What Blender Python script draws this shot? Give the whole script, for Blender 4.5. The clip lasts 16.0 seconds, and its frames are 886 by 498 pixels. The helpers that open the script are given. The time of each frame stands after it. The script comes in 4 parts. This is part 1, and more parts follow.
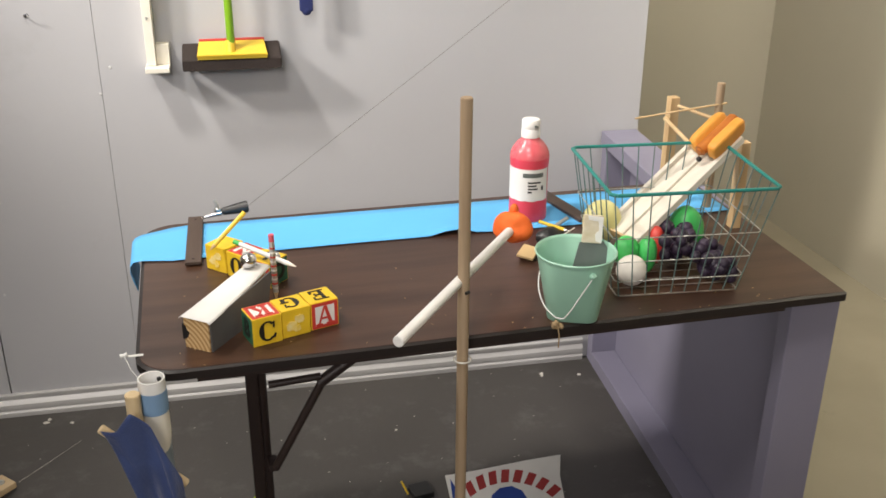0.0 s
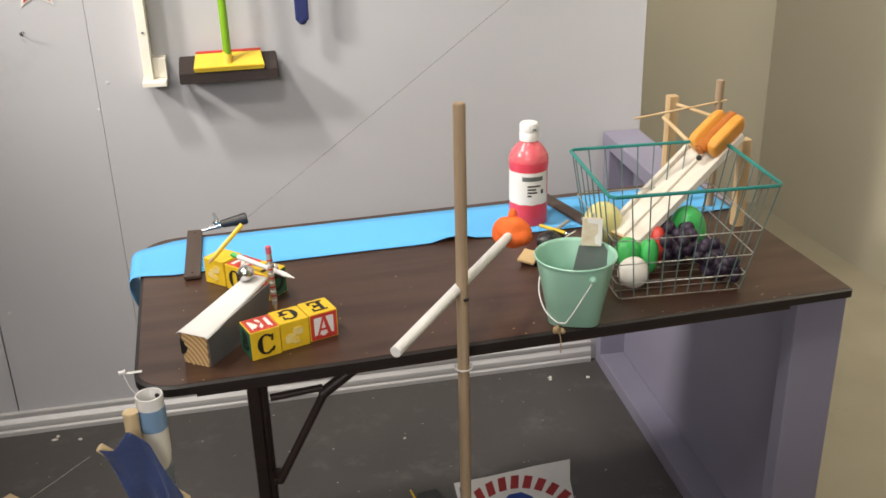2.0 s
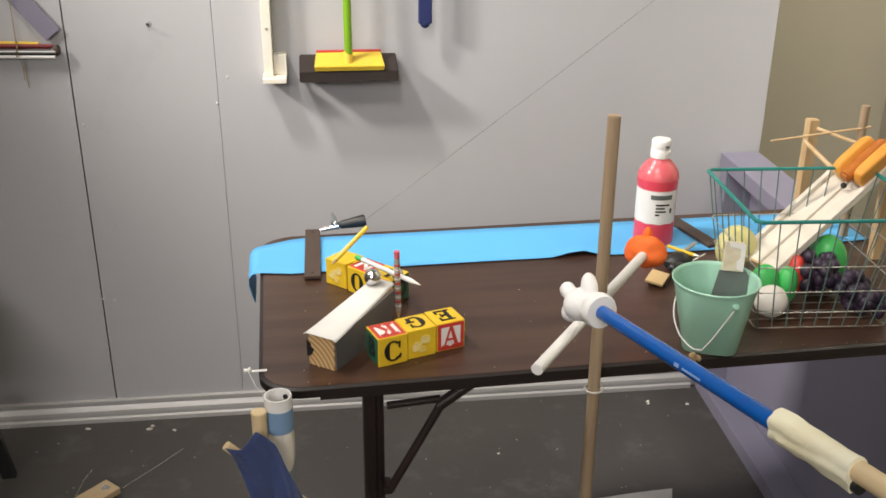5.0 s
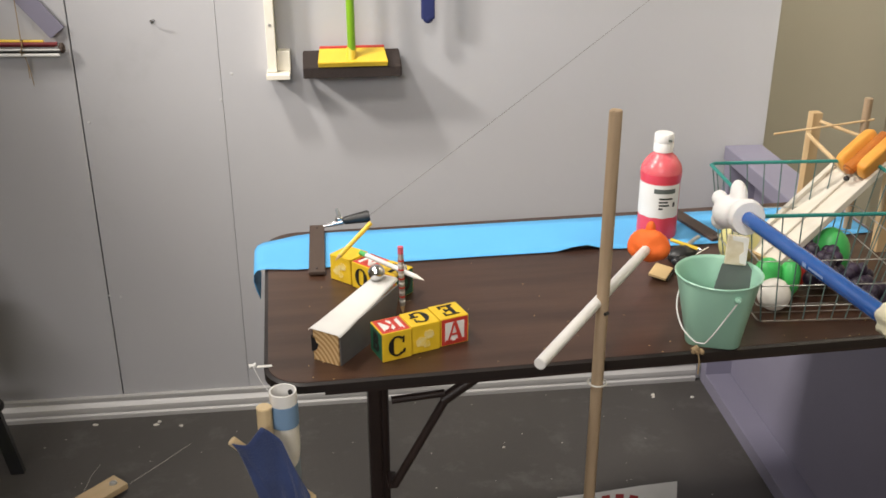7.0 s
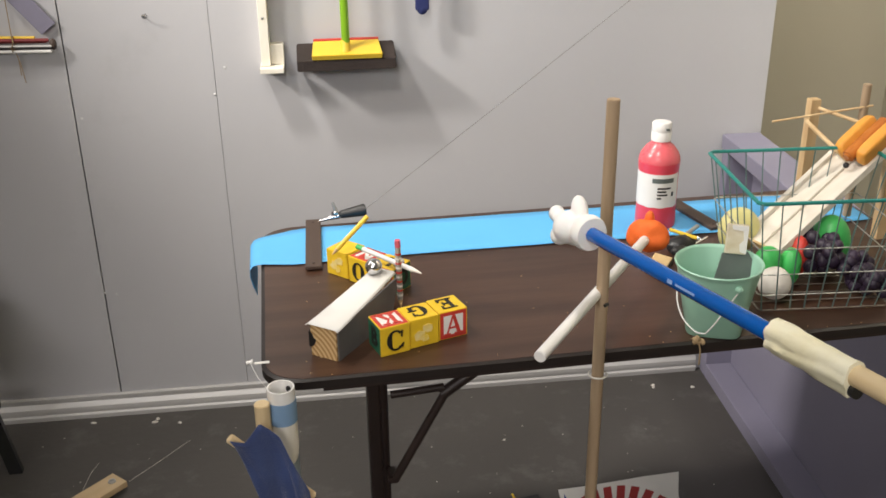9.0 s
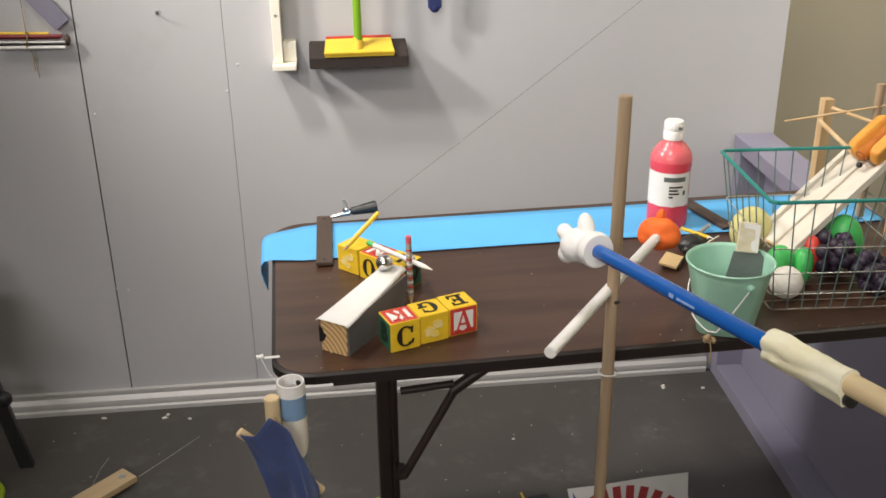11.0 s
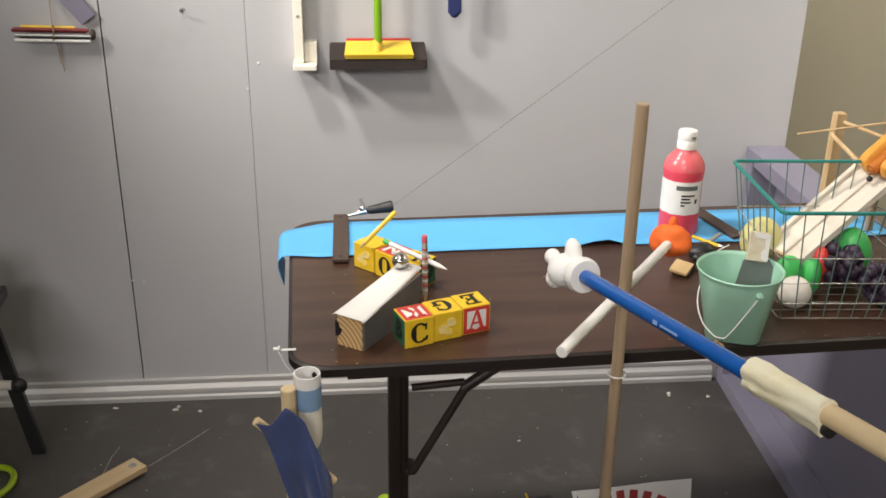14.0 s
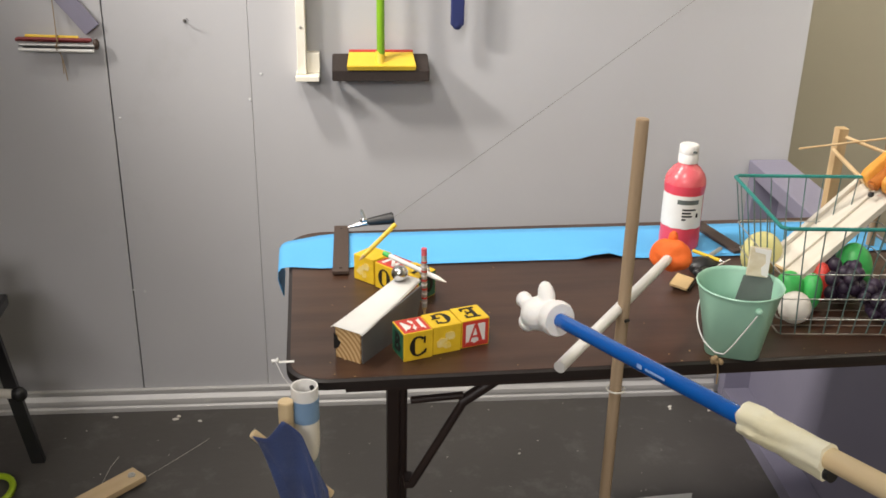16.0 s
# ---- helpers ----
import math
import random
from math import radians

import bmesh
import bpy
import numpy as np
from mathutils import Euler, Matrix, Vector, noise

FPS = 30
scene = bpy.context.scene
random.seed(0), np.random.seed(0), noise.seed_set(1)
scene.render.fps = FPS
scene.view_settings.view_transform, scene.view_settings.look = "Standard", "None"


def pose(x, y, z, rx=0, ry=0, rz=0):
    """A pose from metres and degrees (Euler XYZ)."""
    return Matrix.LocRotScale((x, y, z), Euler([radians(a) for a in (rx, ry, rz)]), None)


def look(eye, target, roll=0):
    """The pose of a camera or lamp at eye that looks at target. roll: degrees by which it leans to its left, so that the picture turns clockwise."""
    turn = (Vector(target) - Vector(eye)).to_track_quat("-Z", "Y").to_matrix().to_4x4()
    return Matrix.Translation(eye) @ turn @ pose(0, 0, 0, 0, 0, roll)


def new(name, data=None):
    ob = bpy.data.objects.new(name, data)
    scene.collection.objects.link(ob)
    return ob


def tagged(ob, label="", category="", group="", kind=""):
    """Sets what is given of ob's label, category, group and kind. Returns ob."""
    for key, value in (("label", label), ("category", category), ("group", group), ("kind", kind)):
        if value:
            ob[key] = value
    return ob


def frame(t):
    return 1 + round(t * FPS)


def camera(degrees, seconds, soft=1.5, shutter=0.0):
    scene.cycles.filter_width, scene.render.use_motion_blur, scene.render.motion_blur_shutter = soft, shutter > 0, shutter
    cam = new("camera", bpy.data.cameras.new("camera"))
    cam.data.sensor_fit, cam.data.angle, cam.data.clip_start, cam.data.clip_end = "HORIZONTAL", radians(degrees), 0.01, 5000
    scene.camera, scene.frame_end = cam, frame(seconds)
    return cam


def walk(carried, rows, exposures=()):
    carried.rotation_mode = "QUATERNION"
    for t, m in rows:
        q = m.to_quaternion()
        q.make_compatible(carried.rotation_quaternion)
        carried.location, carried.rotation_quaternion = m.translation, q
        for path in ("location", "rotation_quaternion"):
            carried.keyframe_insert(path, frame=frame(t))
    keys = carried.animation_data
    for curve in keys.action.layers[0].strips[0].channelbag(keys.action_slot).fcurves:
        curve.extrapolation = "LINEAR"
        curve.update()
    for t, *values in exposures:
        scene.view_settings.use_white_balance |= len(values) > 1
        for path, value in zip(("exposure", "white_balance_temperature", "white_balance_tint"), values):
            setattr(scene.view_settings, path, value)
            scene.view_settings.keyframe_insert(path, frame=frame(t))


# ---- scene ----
cam = camera(48.3, 16.0, soft=1.65)
PATH = [
    (0, (0.126, -1.304, 1.491), (0.578, 0.468, 0.68), 0.4),
    (0.5, (0.137, -1.299, 1.493), (0.588, 0.477, 0.69), -0.3),
    (1, (0.151, -1.299, 1.491), (0.603, 0.476, 0.688), -1.2),
    (1.5, (0.154, -1.295, 1.484), (0.591, 0.479, 0.671), -1.7),
    (2, (0.151, -1.295, 1.49), (0.58, 0.485, 0.687), -1.5),
    (2.5, (0.146, -1.295, 1.491), (0.566, 0.492, 0.695), -1.6),
    (3, (0.149, -1.299, 1.491), (0.564, 0.492, 0.704), -1.6),
    (3.5, (0.139, -1.295, 1.49), (0.538, 0.498, 0.7), -1.5),
    (4, (0.108, -1.272, 1.485), (0.473, 0.529, 0.695), -0.8),
    (4.5, (0.078, -1.246, 1.485), (0.377, 0.567, 0.697), -0.0),
    (4.7, (0.056, -1.232, 1.476), (0.359, 0.582, 0.692), 0.4),
    (7, (0.059, -1.238, 1.48), (0.349, 0.574, 0.685), -0.1),
    (7.5, (0.068, -1.235, 1.477), (0.36, 0.574, 0.676), -0.3),
    (8, (0.068, -1.23, 1.473), (0.35, 0.579, 0.669), -0.3),
    (8.5, (0.064, -1.229, 1.475), (0.347, 0.579, 0.668), -0.3),
    (9, (0.061, -1.225, 1.475), (0.355, 0.58, 0.666), -0.8),
    (11.5, (0.06, -1.231, 1.467), (0.329, 0.58, 0.661), -0.5),
    (12, (0.065, -1.238, 1.47), (0.337, 0.569, 0.657), -0.1),
    (12.5, (0.056, -1.244, 1.469), (0.323, 0.561, 0.649), 0.2),
    (13, (0.051, -1.251, 1.472), (0.307, 0.559, 0.661), -0.1),
    (13.5, (0.042, -1.256, 1.473), (0.303, 0.556, 0.667), 0.8),
    (14, (0.042, -1.258, 1.473), (0.302, 0.558, 0.676), 0.9),
    (14.5, (0.044, -1.256, 1.479), (0.306, 0.563, 0.69), 1.0),
    (15, (0.05, -1.253, 1.478), (0.319, 0.571, 0.702), 1.6),
    (15.5, (0.051, -1.252, 1.473), (0.313, 0.571, 0.692), 1.7),
    (16, (0.05, -1.255, 1.478), (0.302, 0.569, 0.698), 1.2),
]
walk(cam, [(t, look(eye, target, roll)) for t, eye, target, roll in PATH], [(0, -0.01), (1, -0.05), (3.5, -0.05), (4.5, -0.12), (16, -0.12)])

# ---- world and light ----
world = bpy.data.worlds.new("world")
scene.world = world
world.use_nodes = True
world.node_tree.nodes["Background"].inputs["Color"].default_value = (0.9, 0.95, 1.0, 1)
world.node_tree.nodes["Background"].inputs["Strength"].default_value = 0.05


def fill_lamp(x, y, z, w, h, power, colour, target):
    data = bpy.data.lights.new("fill_lamp", "AREA")
    data.shape, data.size, data.size_y, data.energy, data.color = "RECTANGLE", w, h, power, colour
    ob = new("fill_lamp", data)
    ob.matrix_world = look((x, y, z), target)
    return ob


def spot_lamp(x, y, z, power, colour, target, degrees, blend, size):
    data = bpy.data.lights.new("spot_lamp", "SPOT")
    data.energy, data.color, data.spot_size, data.spot_blend, data.shadow_soft_size = power, colour, radians(degrees), blend, size
    ob = new("spot_lamp", data)
    ob.matrix_world = look((x, y, z), target)
    return ob


spot_lamp(-0.60, 0.46, 2.55, 125, (1.0, 0.94, 0.865), (0.66, 0.85, 0.80), 84, 1.0, 0.10)
spot_lamp(-1.60, 0.30, 2.25, 235, (1.0, 0.93, 0.855), (0.50, 1.0, 1.05), 52, 1.0, 0.13)
spot_lamp(-0.10, -0.80, 2.60, 86, (1.0, 0.93, 0.855), (0.62, 0.35, 0.8), 66, 1.0, 0.18)
# unseen broad fill from the room behind the camera
fill_lamp(-1.2, -3.4, 2.6, 2.0, 0.9, 88, (1.0, 0.95, 0.925), (0.9, 0.7, 0.3))
# added sideways panel that brightens the beige room walls and spares the table
fill_lamp(1.50, 0.5, 2.55, 0.4, 1.2, 76, (1.0, 0.965, 0.905), (2.3, 0.6, 2.30))


# ---- materials ----
def mat(name, colour, rough=0.6, metal=0.0, second=None, scale=6.0, mix=0.5, bump=0.15, fine=140.0, stretch=(1, 1, 1), trans=0.0, coat=0.0, spots=None, sub=0.0):
    """Two scales of variation: large soft patches of a second colour, and a fine grain in the relief."""
    m = bpy.data.materials.new(name)
    m.use_nodes = True
    nt = m.node_tree
    b = nt.nodes["Principled BSDF"]
    L = nt.links.new
    second = second or tuple(c * 0.82 for c in colour)
    tc = nt.nodes.new("ShaderNodeTexCoord")
    mp = nt.nodes.new("ShaderNodeMapping")
    mp.inputs["Scale"].default_value = stretch
    L(tc.outputs["Object"], mp.inputs["Vector"])
    n1 = nt.nodes.new("ShaderNodeTexNoise")
    n1.inputs["Scale"].default_value, n1.inputs["Detail"].default_value = scale, 6
    L(mp.outputs["Vector"], n1.inputs["Vector"])
    n2 = nt.nodes.new("ShaderNodeTexNoise")
    n2.inputs["Scale"].default_value, n2.inputs["Detail"].default_value = fine, 3
    L(mp.outputs["Vector"], n2.inputs["Vector"])
    ramp = nt.nodes.new("ShaderNodeValToRGB")
    ramp.color_ramp.elements[0].position, ramp.color_ramp.elements[1].position = 0.5 - 0.3 * (1.05 - mix), 0.5 + 0.3 * (1.05 - mix)
    ramp.color_ramp.elements[0].color, ramp.color_ramp.elements[1].color = (*colour, 1), (*second, 1)
    L(n1.outputs["Fac"], ramp.inputs["Fac"])
    out = ramp.outputs["Color"]
    if spots:
        n3 = nt.nodes.new("ShaderNodeTexNoise")
        n3.inputs["Scale"].default_value, n3.inputs["Detail"].default_value, n3.inputs["Roughness"].default_value = spots[1], 8, 0.7
        L(mp.outputs["Vector"], n3.inputs["Vector"])
        r3 = nt.nodes.new("ShaderNodeValToRGB")
        r3.color_ramp.elements[0].position, r3.color_ramp.elements[1].position = spots[2], spots[2] + spots[3]
        L(n3.outputs["Fac"], r3.inputs["Fac"])
        mx = nt.nodes.new("ShaderNodeMix")
        mx.data_type = "RGBA"
        L(r3.outputs["Color"], mx.inputs["Factor"])
        L(out, mx.inputs["A"])
        mx.inputs["B"].default_value = (*spots[0], 1)
        out = mx.outputs["Result"]
    L(out, b.inputs["Base Color"])
    mr = nt.nodes.new("ShaderNodeMapRange")
    mr.inputs["To Min"].default_value, mr.inputs["To Max"].default_value = max(0.03, rough - 0.08), min(1, rough + 0.1)
    L(n1.outputs["Fac"], mr.inputs["Value"])
    L(mr.outputs["Result"], b.inputs["Roughness"])
    bp = nt.nodes.new("ShaderNodeBump")
    bp.inputs["Strength"].default_value, bp.inputs["Distance"].default_value = bump, 0.002
    L(n2.outputs["Fac"], bp.inputs["Height"])
    L(bp.outputs["Normal"], b.inputs["Normal"])
    b.inputs["Metallic"].default_value = metal
    b.inputs["Transmission Weight"].default_value = trans
    b.inputs["Coat Weight"].default_value = coat
    b.inputs["Subsurface Weight"].default_value = sub
    b.inputs["Subsurface Radius"].default_value = (0.01, 0.006, 0.004)
    return m


M_WALL = mat("grey_wall_paint", (0.50, 0.50, 0.52), 0.5, second=(0.44, 0.44, 0.46), scale=1.6, mix=0.1, bump=0.12, fine=60, spots=((0.41, 0.41, 0.42), 2.2, 0.57, 0.2))
M_GAP = mat("dark_gap", (0.02, 0.02, 0.025), 0.9)
M_BASE = mat("silver_moulding", (0.62, 0.61, 0.60), 0.40, second=(0.51, 0.50, 0.49), metal=0.15, scale=4, stretch=(0.3, 1, 1), bump=0.05)
M_STAGE = mat("black_floor_paint", (0.058, 0.053, 0.049), 0.5, second=(0.080, 0.073, 0.067), scale=2.2, mix=0.3, bump=0.35, fine=45, spots=((0.125, 0.118, 0.112), 8.0, 0.54, 0.22))
M_ROOM = mat("beige_wall_paint", (0.45, 0.41, 0.31), 0.6, second=(0.40, 0.365, 0.275), scale=1.3, mix=0.2, bump=0.1)
M_CONC = mat("beige_concrete_floor", (0.285, 0.25, 0.175), 0.55, second=(0.235, 0.205, 0.14), scale=3.0, mix=0.3, bump=0.15, spots=((0.15, 0.13, 0.09), 5.0, 0.67, 0.12))
M_CEIL = mat("white_ceiling_paint", (0.72, 0.71, 0.68), 0.8)
M_PURPLE = mat("purple_paint", (0.240, 0.228, 0.305), 0.5, second=(0.21, 0.20, 0.268), scale=3, mix=0.2, bump=0.15, fine=70)
M_TABLE = mat("walnut_laminate", (0.072, 0.035, 0.021), 0.34, second=(0.036, 0.017, 0.011), scale=7, mix=0.45, bump=0.05, fine=90, stretch=(0.35, 3.2, 1), spots=((0.16, 0.10, 0.07), 9.0, 0.70, 0.12))
M_EDGE = mat("black_vinyl_edge", (0.018, 0.013, 0.012), 0.45, spots=((0.12, 0.09, 0.08), 14.0, 0.70, 0.06))
M_LEG = mat("dark_brown_enamel", (0.036, 0.022, 0.019), 0.45, second=(0.026, 0.016, 0.014), scale=9, mix=0.4, bump=0.12, spots=((0.10, 0.075, 0.06), 30, 0.70, 0.06))
M_BLUEPAPER = mat("blue_paper", (0.105, 0.43, 0.80), 0.7, second=(0.095, 0.39, 0.74), scale=3, mix=0.1, bump=0.1, fine=220)
M_SLAT = mat("dark_stained_wood", (0.070, 0.045, 0.034), 0.55, stretch=(1, 0.15, 1), scale=30, bump=0.3)
M_DOWEL = mat("weathered_dowel", (0.41, 0.305, 0.20), 0.6, second=(0.31, 0.22, 0.135), stretch=(1, 1, 0.06), scale=60, mix=0.6, bump=0.4, spots=((0.13, 0.09, 0.06), 45, 0.62, 0.12))
M_PINE = mat("pale_pine", (0.62, 0.45, 0.25), 0.55, second=(0.50, 0.33, 0.16), stretch=(1, 1, 0.1), scale=45, mix=0.35, bump=0.2)
M_WHITEP = mat("white_plastic", (0.86, 0.85, 0.83), 0.35, bump=0.03)
M_CREAM = mat("cream_paint", (0.86, 0.83, 0.75), 0.4, second=(0.80, 0.75, 0.63), scale=14, mix=0.3, bump=0.15)
M_ORANGE = mat("orange_felt", (0.85, 0.16, 0.02), 0.75, second=(0.75, 0.12, 0.015), scale=40, bump=0.4)
M_STEEL = mat("chrome_steel", (0.75, 0.75, 0.76), 0.12, metal=1.0, bump=0.0)
M_WIRE = mat("galvanised_wire", (0.60, 0.60, 0.58), 0.3, metal=0.8, bump=0.05)
# darker, browner wire for the bottom of the basket
M_DARKWIRE = mat("dark_brown_grey_wire", (0.36, 0.34, 0.31), 0.42, second=(0.16, 0.12, 0.09), scale=28, mix=0.5, metal=0.6, bump=0.1)
M_TEAL = mat("teal_coated_wire", (0.02, 0.24, 0.21), 0.4, bump=0.05)
M_BLACK = mat("black_plastic", (0.015, 0.015, 0.016), 0.4, bump=0.05)
M_YELLOW = mat("yellow_block_paint", (0.78, 0.53, 0.025), 0.45, second=(0.70, 0.45, 0.02), scale=60, mix=0.2, bump=0.1)
M_RED = mat("red_block_paint", (0.60, 0.05, 0.035), 0.45, bump=0.1)
M_GREEN = mat("green_block_paint", (0.02, 0.13, 0.07), 0.45, bump=0.1)
M_INK = mat("black_ink", (0.012, 0.011, 0.010), 0.5)
M_PAPERW = mat("white_paper", (0.80, 0.79, 0.76), 0.75, bump=0.05)
M_MINT = mat("mint_enamel", (0.36, 0.63, 0.49), 0.36, second=(0.33, 0.58, 0.45), scale=8, mix=0.1, bump=0.03)
M_PAINTRED = mat("pink_red_paint_bottle", (0.74, 0.075, 0.115), 0.3, second=(0.66, 0.055, 0.09), scale=9, mix=0.3, bump=0.03, sub=0.2)
M_BLUEBAR = mat("blue_lacquer", (0.001, 0.105, 0.46), 0.2, second=(0.001, 0.09, 0.41), scale=20, mix=0.2, bump=0.02, coat=0.4)
M_TAPE = mat("masking_tape", (0.92, 0.89, 0.70), 0.65, second=(0.89, 0.83, 0.58), scale=24, mix=0.5, bump=0.5, fine=90)
M_DENIM = mat("dark_blue_cloth", (0.034, 0.064, 0.20), 0.8, second=(0.016, 0.030, 0.105), scale=11, mix=0.5, bump=0.7, fine=500, spots=((0.085, 0.12, 0.26), 9.0, 0.56, 0.22))
M_DENIM.node_tree.nodes["Principled BSDF"].inputs["Sheen Weight"].default_value = 0.35
M_TUBEB = mat("pale_blue_tape", (0.22, 0.36, 0.55), 0.6, bump=0.1)
M_STRING = mat("grey_string", (0.24, 0.23, 0.22), 0.9)
M_TWINE = mat("brown_twine", (0.34, 0.24, 0.13), 0.9, bump=0.6)
M_LIME = mat("lime_green_plastic", (0.06, 0.47, 0.11), 0.4)
M_BUN = mat("toy_bun", (0.70, 0.27, 0.03), 0.55, second=(0.76, 0.36, 0.06), scale=18, bump=0.15, sub=0.1)
M_SAUSAGE = mat("toy_sausage", (0.50, 0.17, 0.03), 0.4, second=(0.40, 0.12, 0.02), scale=30, bump=0.1)
M_GRAPE = mat("dark_purple_grape", (0.013, 0.008, 0.018), 0.5, second=(0.03, 0.016, 0.04), scale=30, bump=0.05)
M_BROWNB = mat("dark_brown_bristle", (0.030, 0.020, 0.017), 0.8, bump=0.8, fine=300)
M_YELPL = mat("yellow_plastic", (0.84, 0.58, 0.05), 0.35, bump=0.03)
M_GREENPL = mat("green_lacquer", (0.21, 0.42, 0.02), 0.3, bump=0.03)
M_SPATULA = mat("dark_grey_sheet", (0.10, 0.115, 0.11), 0.4, second=(0.13, 0.15, 0.14), scale=20, bump=0.1)
M_CORK = mat("tan_board", (0.62, 0.44, 0.22), 0.6, bump=0.3)
M_PEAR = mat("pale_yellow_plastic", (0.75, 0.70, 0.30), 0.4, bump=0.05)
M_CHALK = mat("white_plaster", (0.72, 0.68, 0.62), 0.7, bump=0.3)
M_SCREW = mat("painted_screw", (0.66, 0.66, 0.66), 0.4, bump=0.05)
M_PINK = mat("pink_rubber", (0.70, 0.12, 0.16), 0.6)
M_BLUESIGN = mat("blue_print", (0.02, 0.06, 0.30), 0.6)
M_DKRED = mat("dark_red_lacquer", (0.22, 0.02, 0.022), 0.4)
M_NAVY = mat("navy_fabric", (0.018, 0.028, 0.13), 0.8, bump=0.3)


# ---- mesh helpers ----
def part(name, bm, material, parent=None, label="", smooth=False, sharp=40):
    me = bpy.data.meshes.new(name)
    bmesh.ops.recalc_face_normals(bm, faces=bm.faces)
    bm.to_mesh(me)
    bm.free()
    for p_ in me.polygons:
        p_.use_smooth = smooth
    me.materials.append(material)
    ob = new(name, me)
    if smooth:
        me.set_sharp_from_angle(angle=radians(sharp))
    if parent is not None:
        ob.parent = parent
    if label:
        ob["label"] = label
    return ob


def thing(name, label, category, m=None, group="", kind=""):
    ob = new(name)
    ob.empty_display_size = 0.05
    if m is not None:
        ob.matrix_world = m
    return tagged(ob, label, category, group, kind)


def box(bm, x0, x1, y0, y1, z0, z1, m=None, bevel=0.0):
    tmp = bmesh.new()
    bmesh.ops.create_cube(tmp, size=1, matrix=Matrix.Translation(((x0 + x1) / 2, (y0 + y1) / 2, (z0 + z1) / 2)) @ Matrix.Diagonal((x1 - x0, y1 - y0, z1 - z0, 1)))
    if bevel:
        bmesh.ops.bevel(tmp, geom=list(tmp.edges), offset=bevel, segments=2, profile=0.6, affect="EDGES")
    return join(bm, tmp, m)


def join(bm, tmp, m=None):
    if m is not None:
        tmp.transform(m)
    me = bpy.data.meshes.new("t")
    tmp.to_mesh(me)
    tmp.free()
    bm.from_mesh(me)
    bpy.data.meshes.remove(me)
    return bm


def rod(bm, a, b, r, r2=None, seg=16, bevel=0.0):
    a, b = Vector(a), Vector(b)
    tmp = bmesh.new()
    d = b - a
    bmesh.ops.create_cone(tmp, cap_ends=True, segments=seg, radius1=r, radius2=r if r2 is None else r2, depth=d.length)
    if bevel:
        bmesh.ops.bevel(tmp, geom=[e for e in tmp.edges if len(e.link_faces) == 2 and max(len(f.verts) for f in e.link_faces) > 4], offset=bevel, segments=2, affect="EDGES")
    return join(bm, tmp, Matrix.Translation((a + b) / 2) @ d.to_track_quat("Z", "Y").to_matrix().to_4x4())


def wire(bm, pts, r, seg=6):
    pts = [Vector(p_) for p_ in pts]
    rings, prev = [], None
    for i, p_ in enumerate(pts):
        d = (pts[min(i + 1, len(pts) - 1)] - pts[max(i - 1, 0)]).normalized()
        if prev is None:
            side = d.orthogonal().normalized()
        else:
            side = (prev - d * prev.dot(d)).normalized()
        prev = side
        up = d.cross(side)
        rings.append([bm.verts.new(p_ + (side * math.cos(k * math.tau / seg) + up * math.sin(k * math.tau / seg)) * r) for k in range(seg)])
    for a, b in zip(rings, rings[1:]):
        for k in range(seg):
            bm.faces.new((a[k], a[(k + 1) % seg], b[(k + 1) % seg], b[k]))
    bm.faces.new(rings[0]), bm.faces.new(rings[-1])
    return bm


def lathe(bm, prof, seg=32, m=None, closed=False):
    tmp = bmesh.new()
    rings = []
    for r, z in prof:
        if r < 1e-6:
            rings.append([tmp.verts.new((0, 0, z))] * seg)
        else:
            rings.append([tmp.verts.new((r * math.cos(k * math.tau / seg), r * math.sin(k * math.tau / seg), z)) for k in range(seg)])
    pairs = list(zip(rings, rings[1:])) + ([(rings[-1], rings[0])] if closed else [])
    for a, b in pairs:
        for k in range(seg):
            vs = []
            for v in (a[k], a[(k + 1) % seg], b[(k + 1) % seg], b[k]):
                if v not in vs:
                    vs.append(v)
            if len(vs) > 2:
                tmp.faces.new(vs)
    return join(bm, tmp, m)


def blob(bm, centre, radii, m=None, seg=16, lump=0.0, freq=40.0):
    tmp = bmesh.new()
    bmesh.ops.create_uvsphere(tmp, u_segments=seg, v_segments=max(8, seg * 2 // 3), radius=1)
    for v in tmp.verts:
        v.co = Vector((v.co.x * radii[0], v.co.y * radii[1], v.co.z * radii[2]))
        if lump:
            v.co += v.co.normalized() * lump * noise.noise((v.co + Vector(centre)) * freq)
    t = Matrix.Translation(centre)
    return join(bm, tmp, t @ m if m is not None else t)


def pillow(bm, size, m=None, e=0.45, seg=28):
    """A rounded box: a ball whose coordinates are drawn out to a box."""
    tmp = bmesh.new()
    bmesh.ops.create_uvsphere(tmp, u_segments=seg, v_segments=seg // 2, radius=1)
    for v in tmp.verts:
        v.co = Vector([math.copysign(abs(c) ** e, c) * s / 2 for c, s in zip(v.co, size)])
    return join(bm, tmp, m)


def prism(bm, outline, z0, z1, m=None, bevel=0.0):
    """An outline in x, y, drawn up from z0 to z1."""
    tmp = bmesh.new()
    lo = [tmp.verts.new((x, y, z0)) for x, y in outline]
    hi = [tmp.verts.new((x, y, z1)) for x, y in outline]
    tmp.faces.new(lo), tmp.faces.new(hi)
    n = len(lo)
    for i in range(n):
        tmp.faces.new((lo[i], lo[(i + 1) % n], hi[(i + 1) % n], hi[i]))
    if bevel:
        bmesh.ops.bevel(tmp, geom=[e for e in tmp.edges if abs(e.verts[0].co.z - e.verts[1].co.z) < 1e-6], offset=bevel, segments=2, affect="EDGES")
    return join(bm, tmp, m)


